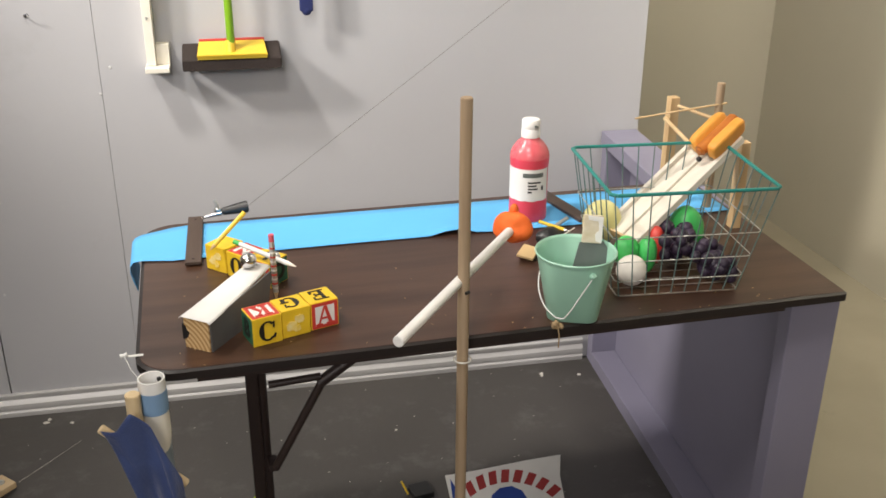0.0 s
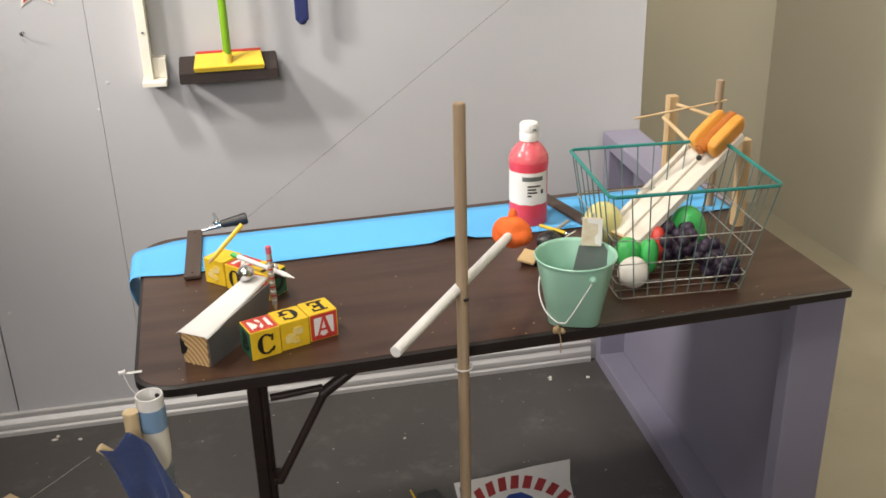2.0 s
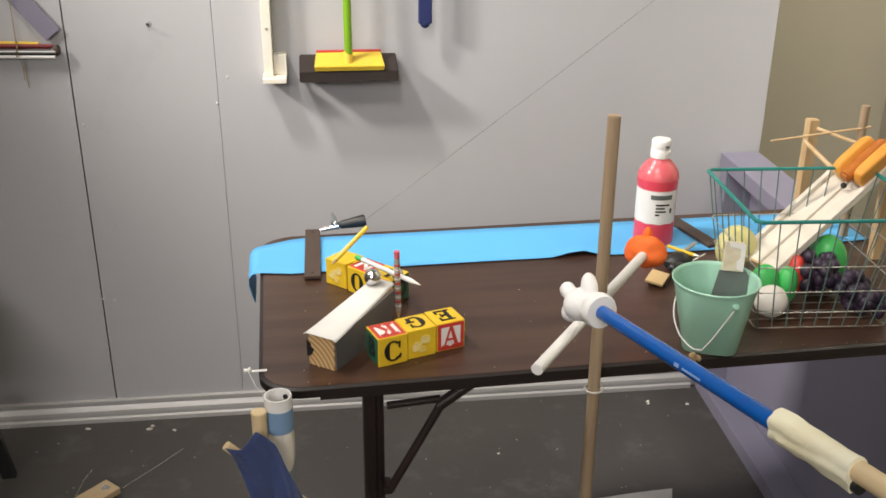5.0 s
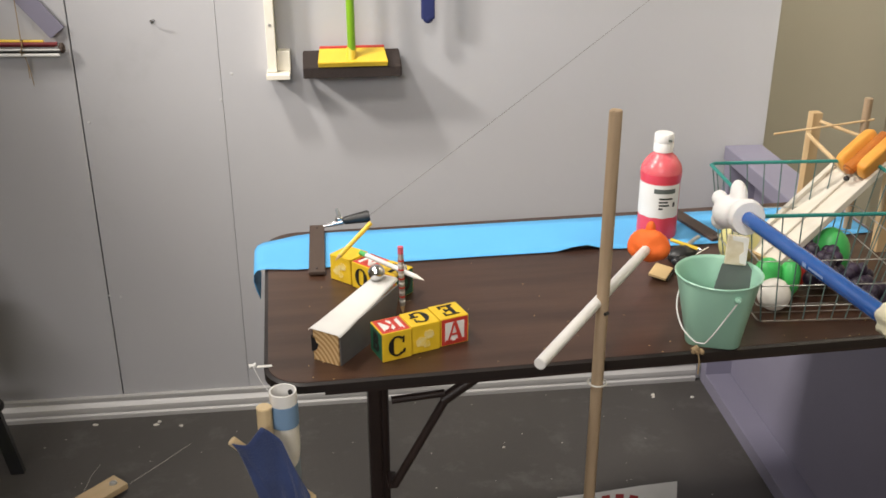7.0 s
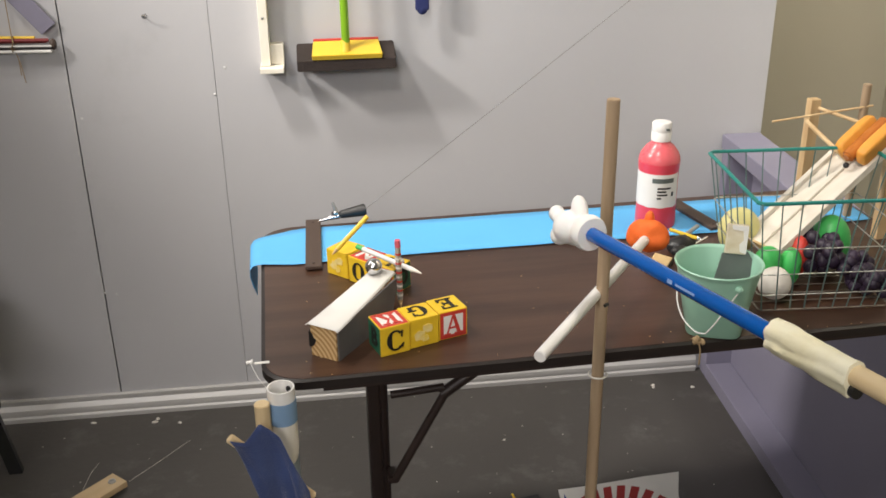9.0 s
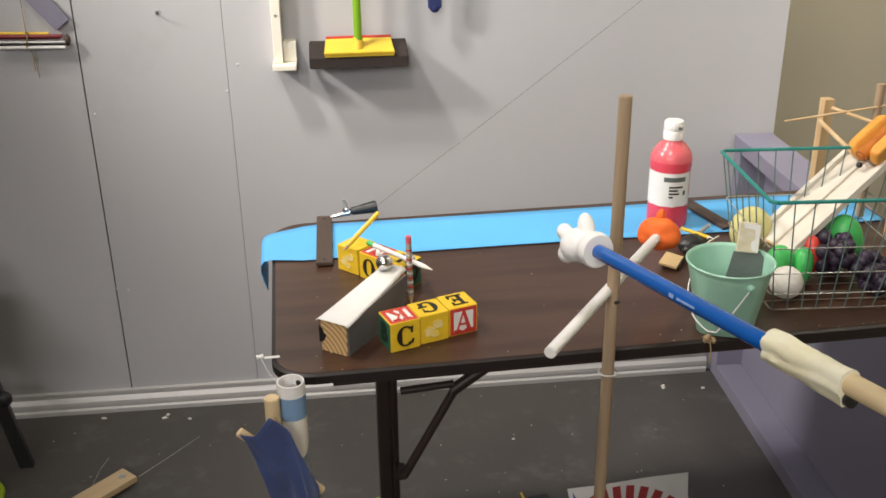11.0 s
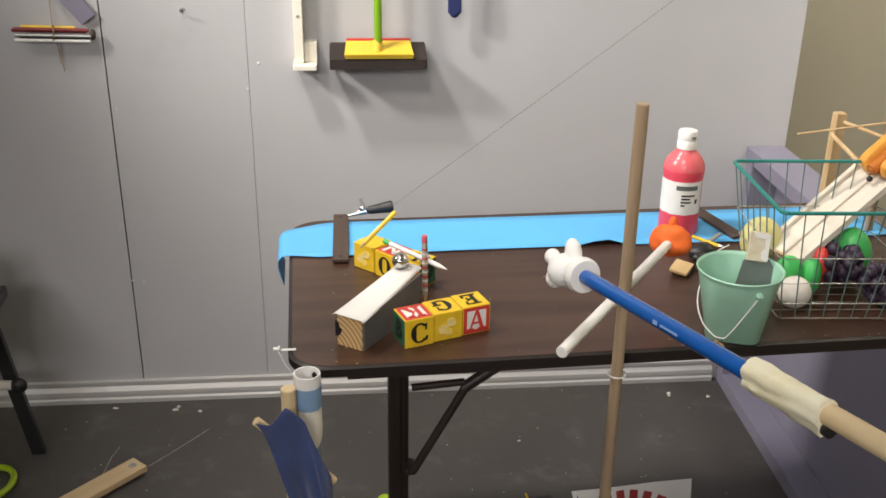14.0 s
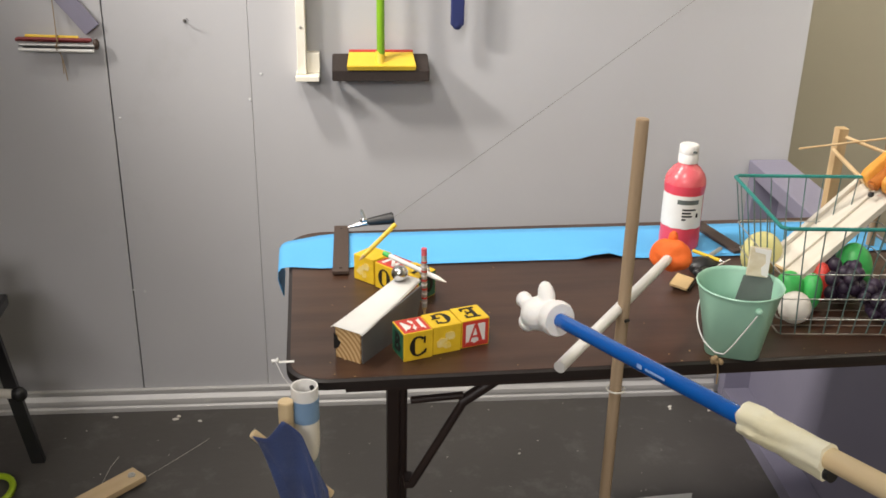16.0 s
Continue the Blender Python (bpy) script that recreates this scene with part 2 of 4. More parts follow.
def rounded(x0, x1, y0, y1, radii, n=8):
    """A rectangle's outline with one radius a corner: front left, front right, back right, back left."""
    out = []
    for (cx, cy, a0), r in zip(((x0, y0, 180), (x1, y0, 270), (x1, y1, 0), (x0, y1, 90)), radii):
        px, py = cx + (r if cx == x0 else -r), cy + (r if cy == y0 else -r)
        for k in range(n + 1):
            a = radians(a0 + 90 * k / n)
            out.append((px + r * math.cos(a), py + r * math.sin(a)))
    return out


def letters(text, size, material, parent, m, name="letter", depth=0.0004, fat=0.03):
    cu = bpy.data.curves.new(name, "FONT")
    cu.body, cu.size, cu.extrude, cu.offset, cu.align_x, cu.align_y = text, size, depth, size * fat, "CENTER", "CENTER"
    tmp = new("tmp", cu)
    me = bpy.data.meshes.new_from_object(tmp.evaluated_get(bpy.context.evaluated_depsgraph_get()))
    bpy.data.objects.remove(tmp)
    bpy.data.curves.remove(cu)
    me.name = name
    me.materials.clear()
    me.materials.append(material)
    ob = new(name, me)
    ob.parent = parent
    ob.matrix_local = m
    return ob


# ---- the large structure ----
WALL = pose(0, 1.138, 0, 0, 0, -2.375)


def setting(name, bm, material, label, m=None, smooth=False):
    ob = part(name, bm, material, smooth=smooth)
    if m is not None:
        ob.matrix_world = m
    return tagged(ob, label, name.split("_")[0], kind="structure")


setting("floor", box(bmesh.new(), -2.6, 1.30, -2.6, 1.30, -0.06, 0), M_STAGE, "black painted scuffed stage floor")
setting("ground_room", box(bmesh.new(), -2.6, 1.30, -5.4, -2.602, -0.06, -0.002), M_CONC, "beige worn concrete floor before the stage")
setting("ground", box(bmesh.new(), 1.302, 2.5, -5.4, 2.3, -0.06, -0.002), M_CONC, "beige worn concrete floor beyond the stage")
wall_set = thing("wall_north", "grey painted set wall of upright panels", "wall", WALL, kind="structure")
for x0, x1 in ((-2.3, -0.4315), (-0.4285, -0.0961), (-0.0954, 1.283)):
    part("panel", box(bmesh.new(), x0, x1, 0, 0.018, 0.0, 2.45, bevel=0.0012), M_WALL, wall_set)
part("backing", box(bmesh.new(), -2.3, 1.2, 0.02, 0.05, 0.0, 2.45), M_GAP, wall_set, "dark boards behind the panel joints")
prof = [(0, 0), (-0.014, 0), (-0.015, 0.012), (-0.011, 0.017), (-0.013, 0.026), (-0.013, 0.036), (-0.008, 0.043), (-0.005, 0.048), (-0.009, 0.056), (-0.010, 0.064), (0, 0.066)]
bm = bmesh.new()
prism(bm, [(y, z) for y, z in prof], 0, 1, Matrix(((0, 0, 1, 0), (1, 0, 0, 0), (0, 1, 0, 0), (0, 0, 0, 1))))
for v in bm.verts:
    v.co.x = -2.2 if v.co.x < 0.5 else 1.165
    v.co.y -= 0.001
setting("baseboard", bm, M_BASE, "silver grey moulded baseboard", WALL)
setting("wall_back", box(bmesh.new(), -2.7, 2.5, 2.1, 2.2, -0.06, 2.75), M_ROOM, "beige painted room wall")
setting("wall_east", box(bmesh.new(), 2.3, 2.4, -5.4, 2.1, -0.06, 2.75), M_ROOM, "beige painted room wall")
setting("wall_south", box(bmesh.new(), -2.7, 2.4, -5.5, -5.4, -0.06, 2.75), M_ROOM, "beige painted room wall")
setting("wall_west", box(bmesh.new(), -2.7, -2.6, -5.4, 2.1, -0.06, 2.75), M_ROOM, "beige painted room wall")
setting("ceiling", box(bmesh.new(), -2.7, 2.5, -5.5, 2.2, 2.75, 2.85), M_CEIL, "plain white ceiling")

# low purple side wall that carries the table's end
wing = thing("wall_side", "low purple painted timber side wall with recessed panel", "wall", pose(1.105, 0.045, 0, 0, 0, -4.1), kind="structure")
WL_ = 1.04
part("bottom_rail", box(bmesh.new(), 0, 0.0725, 0.041, WL_ - 0.041, 0, 0.04, bevel=0.002), M_PURPLE, wing)
part("post", box(bmesh.new(), 0, 0.092, 0, 0.04, 0, 0.7212, bevel=0.003), M_PURPLE, wing)
part("post", box(bmesh.new(), 0, 0.092, WL_ - 0.04, WL_, 0, 0.665, bevel=0.003), M_PURPLE, wing)
part("side_panel", box(bmesh.new(), 0.073, 0.090, 0.0405, WL_ - 0.0405, 0, 0.665), M_PURPLE, wing)
part("top_plate", box(bmesh.new(), -0.005, 0.094, 0.0405, WL_, 0.666, 0.704, bevel=0.003), M_PURPLE, wing)

# ---- the table ----
TZ = 0.74


def folding_table():
    t = thing("folding_table", "brown walnut laminate folding table with black edge and metal legs", "table")
    part("tabletop", prism(bmesh.new(), rounded(0.004, 1.174, 0.004, 0.576, (0.055, 0.004, 0.004, 0.055)), 0.722, 0.74, bevel=0.001), M_TABLE, t)
    bm = bmesh.new()
    outer, inner = rounded(-0.002, 1.178, -0.002, 0.582, (0.061, 0.008, 0.008, 0.061)), rounded(0.0042, 1.1738, 0.0042, 0.5758, (0.055, 0.004, 0.004, 0.055))
    n = len(outer)
    vs = [[bm.verts.new((x, y, z)) for x, y in o] for o, z in ((outer, 0.7245), (outer, 0.737), (inner, 0.7395), (inner, 0.7215))]
    for a, b in zip(vs, vs[1:] + vs[:1]):
        for i in range(n):
            bm.faces.new((a[i], a[(i + 1) % n], b[(i + 1) % n], b[i]))
    part("edge_band", bm, M_EDGE, t, "black vinyl edge band")
    bm = bmesh.new()
    box(bm, 0.10, 1.08, 0.03, 0.045, 0.700, 0.7195)
    box(bm, 0.10, 1.08, 0.535, 0.55, 0.700, 0.7195)
    box(bm, 0.085, 0.10, 0.03, 0.55, 0.700, 0.7195)
    part("apron", bm, M_LEG, t)
    part("leg", box(bmesh.new(), 0.1590, 0.1805, 0.180, 0.215, 0, 0.719, bevel=0.004), M_LEG, t)
    part("leg", rod(bmesh.new(), (0.1850, 0.196, 0.719), (0.1835, 0.196, 0.0), 0.0098, seg=20), M_LEG, t, smooth=True)
    part("foot_bar", box(bmesh.new(), 0.160, 0.205, 0.02, 0.55, 0, 0.022, bevel=0.004), M_LEG, t)
    a, b, c, y = Vector((0.198, 0.16, 0.430)), Vector((0.288, 0.16, 0.596)), Vector((0.392, 0.16, 0.668)), 0.16
    part("brace", rod(bmesh.new(), a, b, 0.0075, seg=12), M_LEG, t, smooth=True)
    part("brace", rod(bmesh.new(), b - (c - b) * 0.06, c, 0.0100, seg=12), M_LEG, t, smooth=True)
    part("hinge", box(bmesh.new(), 0.38, 0.40, 0.15, 0.17, 0.664, 0.7215, bevel=0.002), M_LEG, t)
    part("bracket", box(bmesh.new(), 0.186, 0.203, 0.156, 0.19, 0.424, 0.438, bevel=0.003), M_LEG, t)
    part("brace_link", rod(bmesh.new(), (0.196, y, 0.600), (0.285, y, 0.605), 0.0065), M_LEG, t, smooth=True)
    return t


folding_table()

# ---- on the table ----
def blue_strip():
    t = thing("paper_strip", "bright blue paper strip laid along the table's back", "paper")
    xs = [1.165 - 0.03 * i for i in range(38)]
    rows = []
    line = [(x, TZ + 0.0022) for x in xs if x > 0.01]
    line += [(0.004, TZ + 0.0022), (-0.002, TZ + 0.0022), (-0.007, TZ + 0.0019), (-0.016, TZ - 0.001), (-0.022, TZ - 0.009), (-0.023, TZ - 0.022), (-0.019, TZ - 0.040), (-0.013, TZ - 0.058)]
    for x, z in line:
        near = 0.392 + 0.006 * math.sin(5 * x) + (0.012 if x < 0.02 else 0) + (0.0 if z > TZ else 0.004)
        far = 0.560 - 0.012 * x - (0.03 * max(0, 0.07 - x) / 0.07)
        lift = 0.010 * math.exp(-((x - 0.585) / 0.03) ** 2)
        ws = []
        for k in range(7):
            f = k / 6
            h = lift * (1 - f) ** 3 if z > TZ else 0
            ws.append((x, near + (far - near) * f + h * 0.6, z + h))
        rows.append(ws)
    bm = bmesh.new()
    rows = [[bm.verts.new(w) for w in row] for row in rows]
    for a, b in zip(rows, rows[1:]):
        for k in range(6):
            bm.faces.new((a[k], a[k + 1], b[k + 1], b[k]))
    so = part("sheet", bm, M_BLUEPAPER, t, smooth=True).modifiers.new("thick", "SOLIDIFY")
    so.thickness, so.offset = 0.0006, 1
    return t


blue_strip()


def slat(name, x, y, length, yaw, w=0.029):
    t = thing(name, "dark stained wooden slat across the blue paper strip", "slat", pose(x, y, TZ + 0.0035, 0, 0, yaw), group="slats over the paper")
    part("board", box(bmesh.new(), -w / 2, w / 2, 0, length, 0, 0.006, bevel=0.001), M_SLAT, t)
    for yy in (0.015, length - 0.015):
        part("nail", lathe(bmesh.new(), [(0, 0.0075), (0.002, 0.0072), (0.0025, 0.006), (0, 0.006)], 10, pose(0, yy, 0)), M_LEG, t)
    return t


slat("wooden_batten", 0.0895, 0.363, 0.222, -2.5)
slat("wooden_batten", 0.853, 0.395, 0.18, 12)

# slab-serif capitals: strips in a unit square, arcs as (start, end) degrees
SLABS = {
    "A": [(-0.38, -0.5, -0.28, -0.5, 0.04, 0.5, -0.06, 0.5), (0.20, -0.5, 0.40, -0.5, 0.09, 0.5, -0.06, 0.5), (-0.2, -0.2, 0.22, -0.2, 0.22, -0.1, -0.2, -0.1), (-0.48, -0.5, -0.14, -0.5, -0.14, -0.42, -0.48, -0.42), (0.06, -0.5, 0.52, -0.5, 0.52, -0.42, 0.06, -0.42)],
    "E": [(-0.26, -0.5, -0.07, -0.5, -0.07, 0.5, -0.26, 0.5), (-0.38, 0.41, 0.36, 0.41, 0.36, 0.5, -0.38, 0.5), (-0.38, -0.5, 0.38, -0.5, 0.38, -0.41, -0.38, -0.41), (-0.1, -0.05, 0.16, -0.05, 0.16, 0.05, -0.1, 0.05), (0.26, 0.22, 0.36, 0.2, 0.36, 0.45, 0.26, 0.45), (0.28, -0.45, 0.38, -0.45, 0.38, -0.2, 0.28, -0.22), (0.12, -0.15, 0.2, -0.15, 0.2, 0.15, 0.12, 0.15)],
    "K": [(-0.3, -0.5, -0.1, -0.5, -0.1, 0.5, -0.3, 0.5), (-0.42, 0.42, 0.0, 0.42, 0.0, 0.5, -0.42, 0.5), (-0.42, -0.5, 0.0, -0.5, 0.0, -0.42, -0.42, -0.42), (-0.12, -0.1, 0.0, -0.02, 0.34, 0.46, 0.2, 0.46), (-0.02, 0.06, 0.1, 0.14, 0.42, -0.46, 0.2, -0.46), (0.1, 0.42, 0.46, 0.42, 0.46, 0.5, 0.1, 0.5), (0.1, -0.5, 0.5, -0.5, 0.5, -0.42, 0.1, -0.42)],
    "C": [(45, 315), (0.25, 0.14, 0.34, 0.12, 0.36, 0.46, 0.28, 0.46), (0.22, -0.36, 0.34, -0.42, 0.42, -0.2, 0.34, -0.18)],
    "G": [(45, 320), (0.25, 0.14, 0.34, 0.12, 0.36, 0.46, 0.28, 0.46), (0.04, -0.1, 0.46, -0.1, 0.46, -0.02, 0.04, -0.02), (0.18, -0.42, 0.36, -0.46, 0.36, -0.06, 0.18, -0.06)],
    "O": [(0, 360)],
}


def slab_letter(ch, size, material, parent, m):
    bm = bmesh.new()
    for i, strip in enumerate(SLABS[ch]):
        z1 = 0.0003 + 0.00012 * i
        if len(strip) == 2:
            n = 30
            angs = [radians(strip[0] + (strip[1] - strip[0]) * k / n) for k in range(n + 1)]
            rim = [(size * 0.44 * math.cos(a), size * 0.52 * math.sin(a)) for a in angs]
            core = [(size * (0.44 - 0.19 * abs(math.cos(a)) - 0.07) * math.cos(a), size * 0.43 * math.sin(a)) for a in angs]
            for k in range(n):
                prism(bm, [rim[k], rim[k + 1], core[k + 1], core[k]], -0.0003, z1)
        else:
            prism(bm, [(strip[k] * size, strip[k + 1] * size) for k in range(0, 8, 2)], -0.0003, z1)
    part("letter", bm, material, parent).matrix_local = m


S = 0.0475
Q = math.pi / 2
FACES = {
    "front": Matrix.Translation((S / 2, 0, S / 2)) @ Matrix.Rotation(Q, 4, "X"),
    "top": Matrix.Translation((S / 2, S / 2, S)) @ Matrix.Rotation(math.pi, 4, "Z"),
    "left": Matrix.Translation((0, S / 2, S / 2)) @ Matrix.Rotation(-Q, 4, "Z") @ Matrix.Rotation(Q, 4, "X"),
    "right": Matrix.Translation((S, S / 2, S / 2)) @ Matrix.Rotation(Q, 4, "Z") @ Matrix.Rotation(Q, 4, "X"),
}


M_WORN = mat("worn_pale_paint", (0.77, 0.66, 0.34), 0.6, second=(0.78, 0.55, 0.06), scale=70, mix=0.4, bump=0.2)


def toy_block(x, y, yaw, faces, label, z=TZ):
    t = thing("toy_block", label, "toy block", pose(x, y, z, 0, 0, yaw), group="alphabet blocks on the table")
    part("cube", box(bmesh.new(), 0, S, 0, S, 0.0003, S, bevel=0.0016), M_YELLOW, t)
    h = S / 2 - 0.0018
    for side, (ground, letter, ink, plain) in faces.items():
        m = FACES[side]
        if ground is not M_YELLOW:
            bm = bmesh.new()
            prism(bm, rounded(-h, h, -h, h, (0.001,) * 4, 2), -0.0004, 0.0003)
            part("painted_face", bm, ground, t).matrix_local = m
        if plain:
            bm = bmesh.new()
            k = h * 0.74
            prism(bm, rounded(-k, k, -k, k, (0.001,) * 4, 2), 0.0, 0.0006)
            part("inner_square", bm, plain, t).matrix_local = m
        if letter == "*":
            for n, (cx, cy, big) in enumerate(((-0.006, -0.004, 0.0085), (0.006, 0.006, 0.0075), (0.002, -0.010, 0.005))):
                seed = Vector((x * 90 + n, y * 90, n * 3.1))
                ring = [big * (1 + 0.5 * noise.noise(seed + Vector((1.5 * math.cos(a), 1.5 * math.sin(a), 0)))) for a in [k * math.tau / 24 for k in range(24)]]
                bm = bmesh.new()
                prism(bm, [(cx + r * math.cos(k * math.tau / 24), cy + r * math.sin(k * math.tau / 24)) for k, r in enumerate(ring)], 0, 0.0008 + 0.0002 * n)
                part("relief", bm, M_WORN, t, "worn white raised picture").matrix_local = m
        elif letter in SLABS:
            slab_letter(letter, 0.0325, ink, t, m @ Matrix.Translation((0, 0, 0.0008)))
        elif letter:
            letters(letter, 0.041, ink, t, m @ Matrix.Translation((0, 0, 0.0008)))
    return t


Y_, R_, G_ = M_YELLOW, M_RED, M_GREEN
toy_block(0.173, 0.041, 16.8, {"front": (Y_, "C", M_INK, None), "top": (R_, "K", M_RED, M_PAPERW), "left": (G_, "B", M_INK, None), "right": (R_, "", M_INK, M_PAPERW)}, "painted wooden alphabet block, yellow letter C and red top")
toy_block(0.2185, 0.058, 16.5, {"front": (Y_, "*", M_INK, None), "top": (Y_, "G", M_INK, None), "left": (R_, "", M_INK, None), "right": (R_, "", M_INK, None)}, "yellow wooden alphabet block with letter G on top")
toy_block(0.265, 0.0745, 15.9, {"front": (R_, "A", M_RED, M_PAPERW), "top": (Y_, "E", M_INK, None), "left": (Y_, "", M_INK, None), "right": (G_, "", M_INK, None)}, "wooden alphabet block, red letter A and yellow top")
d = Vector((0.665, -0.747))
for i, (fc, lab) in enumerate((
    ({"front": (Y_, "*", M_INK, None), "top": (Y_, "", M_INK, None), "left": (Y_, "*", M_INK, None), "right": (Y_, "", M_INK, None)}, "plain yellow wooden alphabet block under a yellow pencil"),
    ({"front": (Y_, "O", M_INK, None), "top": (R_, "N", M_PAPERW, None), "left": (Y_, "", M_INK, None), "right": (G_, "", M_INK, None)}, "yellow wooden alphabet block with red top"),
    ({"front": (R_, "S", M_PAPERW, None), "top": (Y_, "L", M_INK, None), "left": (Y_, "", M_INK, None), "right": (G_, "D", M_INK, None)}, "wooden alphabet block with yellow top and green side"))):
    toy_block(0.113 + d.x * S * 1.10 * i, 0.352 + d.y * S * 1.10 * i, -48 + (2, -2, 3)[i], fc, lab)


def ramp():
    t = thing("ball_ramp", "wooden block ramp with grey sides and white paper top", "ramp", pose(0.110, 0.041, TZ, 0, 0, 52.2))
    # x runs up the ramp, y across to the left
    bm = bmesh.new()
    prism(bm, [(0.0, 0.0005), (0.150, 0.0005), (0.168, 0.05), (0.168, 0.060), (0.0, 0.052)], 0.002, 0.047, Matrix(((1, 0, 0, 0), (0, 0, 1, 0), (0, 1, 0, 0), (0, 0, 0, 1))))
    part("wood_core", bm, M_RAMPWOOD, t, "pale pine core with curved end grain")
    bm = bmesh.new()
    side_outline = [(0.002, 0.0005), (0.150, 0.0005), (0.1685, 0.048), (0.1685, 0.0645), (0.002, 0.0512)]
    up = Matrix(((1, 0, 0, 0), (0, 0, 1, 0), (0, 1, 0, 0), (0, 0, 0, 1)))
    prism(bm, side_outline, -0.001, 0.0015, up)
    prism(bm, side_outline, 0.0475, 0.0495, up)
    box(bm, 0, 0.051, 0.0016, 0.0474, -0.001, 0.001, Matrix.Translation((0.1505, 0, 0.0005)) @ Matrix.Rotation(radians(-70), 4, "Y"))
    part("side_cover", bm, M_GREYCARD, t, "grey card side")
    bm = bmesh.new()
    prism(bm, [(0.0500, 0.014), (0.0435, 0.016), (0.0400, 0.021), (0.0375, 0.028), (0.0420, 0.030), (0.0440, 0.037), (0.0500, 0.040)], -0.0012, 0.012, Matrix(((0, 0, 1, 0), (1, 0, 0, 0), (0, 1, 0, 0), (0, 0, 0, 1))))
    part("notch", bm, M_BLACK, t, "ragged dark notch in the end grain")
    bm = bmesh.new()
    pts = [(-0.003, 0.0535), (0.03, 0.0555), (0.08, 0.0605), (0.13, 0.0655), (0.178, 0.0705)]
    tmp = [[bm.verts.new((x, y, z)) for y in (-0.0035 + 0.05 * x, 0.001 + 0.05 * x, 0.024, 0.049 - 0.03 * x, 0.0535 - 0.03 * x)] for x, z in pts]
    for r in tmp:
        r[0].co.z -= 0.003
        r[4].co.z -= 0.003
    for a, b in zip(tmp, tmp[1:]):
        for k in range(4):
            bm.faces.new((a[k], a[k + 1], b[k + 1], b[k]))
    ob = part("paper_top", bm, M_PAPERW, t, "folded white paper top", smooth=True)
    ob.modifiers.new("thick", "SOLIDIFY").thickness = 0.001
    return t


def endgrain():
    m = mat("pine_end_grain", (0.66, 0.47, 0.24), 0.6, second=(0.42, 0.24, 0.09), scale=5, bump=0.2)
    nt = m.node_tree
    w = nt.nodes.new("ShaderNodeTexWave")
    w.wave_type, w.rings_direction = "RINGS", "X"
    w.inputs["Scale"].default_value, w.inputs["Distortion"].default_value, w.inputs["Detail"].default_value = 42, 0.9, 1
    mp = nt.nodes.new("ShaderNodeMapping")
    mp.inputs["Location"].default_value = (0, -0.07, 0.02)
    tc = [n for n in nt.nodes if n.type == "TEX_COORD"][0]
    nt.links.new(tc.outputs["Object"], mp.inputs["Vector"])
    nt.links.new(mp.outputs["Vector"], w.inputs["Vector"])
    ramp_ = [n for n in nt.nodes if n.type == "VALTORGB"][0]
    nt.links.new(w.outputs["Color"], ramp_.inputs["Fac"])
    return m


M_RAMPWOOD = endgrain()
M_GREYCARD = mat("grey_card", (0.125, 0.12, 0.12), 0.5, second=(0.095, 0.09, 0.09), scale=12, bump=0.1)
ramp()


def ball(x, y, z, r, m, name, label, category):
    t = tagged(part(name, blob(bmesh.new(), (0, 0, 0), (r, r, r), seg=28), m, smooth=True), label, category)
    t.location = (x, y, z)
    return t


ball(0.1800, 0.1885, TZ + 0.0808, 0.0135, M_STEEL, "steel_ball", "polished steel ball at the ramp's top", "ball")
ball(0.226, 0.245, TZ + S + 0.0105, 0.0100, M_STEEL, "steel_ball", "small steel ball on an alphabet block", "ball")


def pencil(a, b, r, shaft, tip, end, label, name="pencil", bands=0):
    t = thing(name, label, "pencil")
    a, b = Vector(a), Vector(b)
    u = (b - a).normalized()
    n = (b - a).length
    part("shaft", rod(bmesh.new(), a + u * n * 0.14, b - u * n * 0.1, r, seg=8), shaft, t)
    part("tip", rod(bmesh.new(), a, a + u * n * 0.139, r * 0.15, r, seg=8), tip, t)
    part("end", rod(bmesh.new(), b - u * n * 0.099, b, r, seg=12), end, t, smooth=True)
    for i in range(bands):
        c = a + u * n * (0.2 + 0.66 * i / bands)
        part("band", rod(bmesh.new(), c, c + u * 0.0028, r * 1.08, seg=10), M_RED if i % 2 else M_WHITEP, t)
    return t


pencil((0.121, 0.315, TZ + S + 0.003), (0.186, 0.335, TZ + 0.108), 0.0042, M_YELPL, M_PINE, M_YELPL, "yellow pencil leaning across an alphabet block")
pencil((0.2575, 0.196, TZ + 0.058), (0.163, 0.302, TZ + 0.068), 0.0042, M_WHITEP, M_CREAM, M_LIME, "white marker with a green end lying on blocks", "marker_pen")
pencil((0.2215, 0.193, TZ + 0.0005), (0.2195, 0.193, TZ + 0.121), 0.0046, M_WIRE, M_PINE, M_PINK, "silver banded pencil standing on end with pink eraser", bands=10)


def clip():
    t = thing("wire_clip", "black handled metal clip at the table's edge", "clip", pose(0.150, 0.576, TZ + 0.004, 0, 0, -2) @ Matrix.Scale(1.2, 4))
    part("handle", rod(bmesh.new(), (0.0, 0, 0.012), (0.044, 0.002, 0.018), 0.0062, 0.0105, bevel=0.002), M_BLACK, t, "black rubber handle", True)
    part("jaw", rod(bmesh.new(), (-0.032, 0, 0.004), (0.0, 0, 0.011), 0.0025, 0.0055), M_STEEL, t, smooth=True)
    part("lever", rod(bmesh.new(), (-0.004, 0, 0.016), (-0.010, 0.002, 0.033), 0.0035, 0.0025), M_WIRE, t, smooth=True)
    bm = bmesh.new()
    blob(bm, (-0.006, 0, 0.016), (0.007, 0.005, 0.005), seg=12)
    part("pivot", bm, M_STEEL, t, smooth=True)
    return t


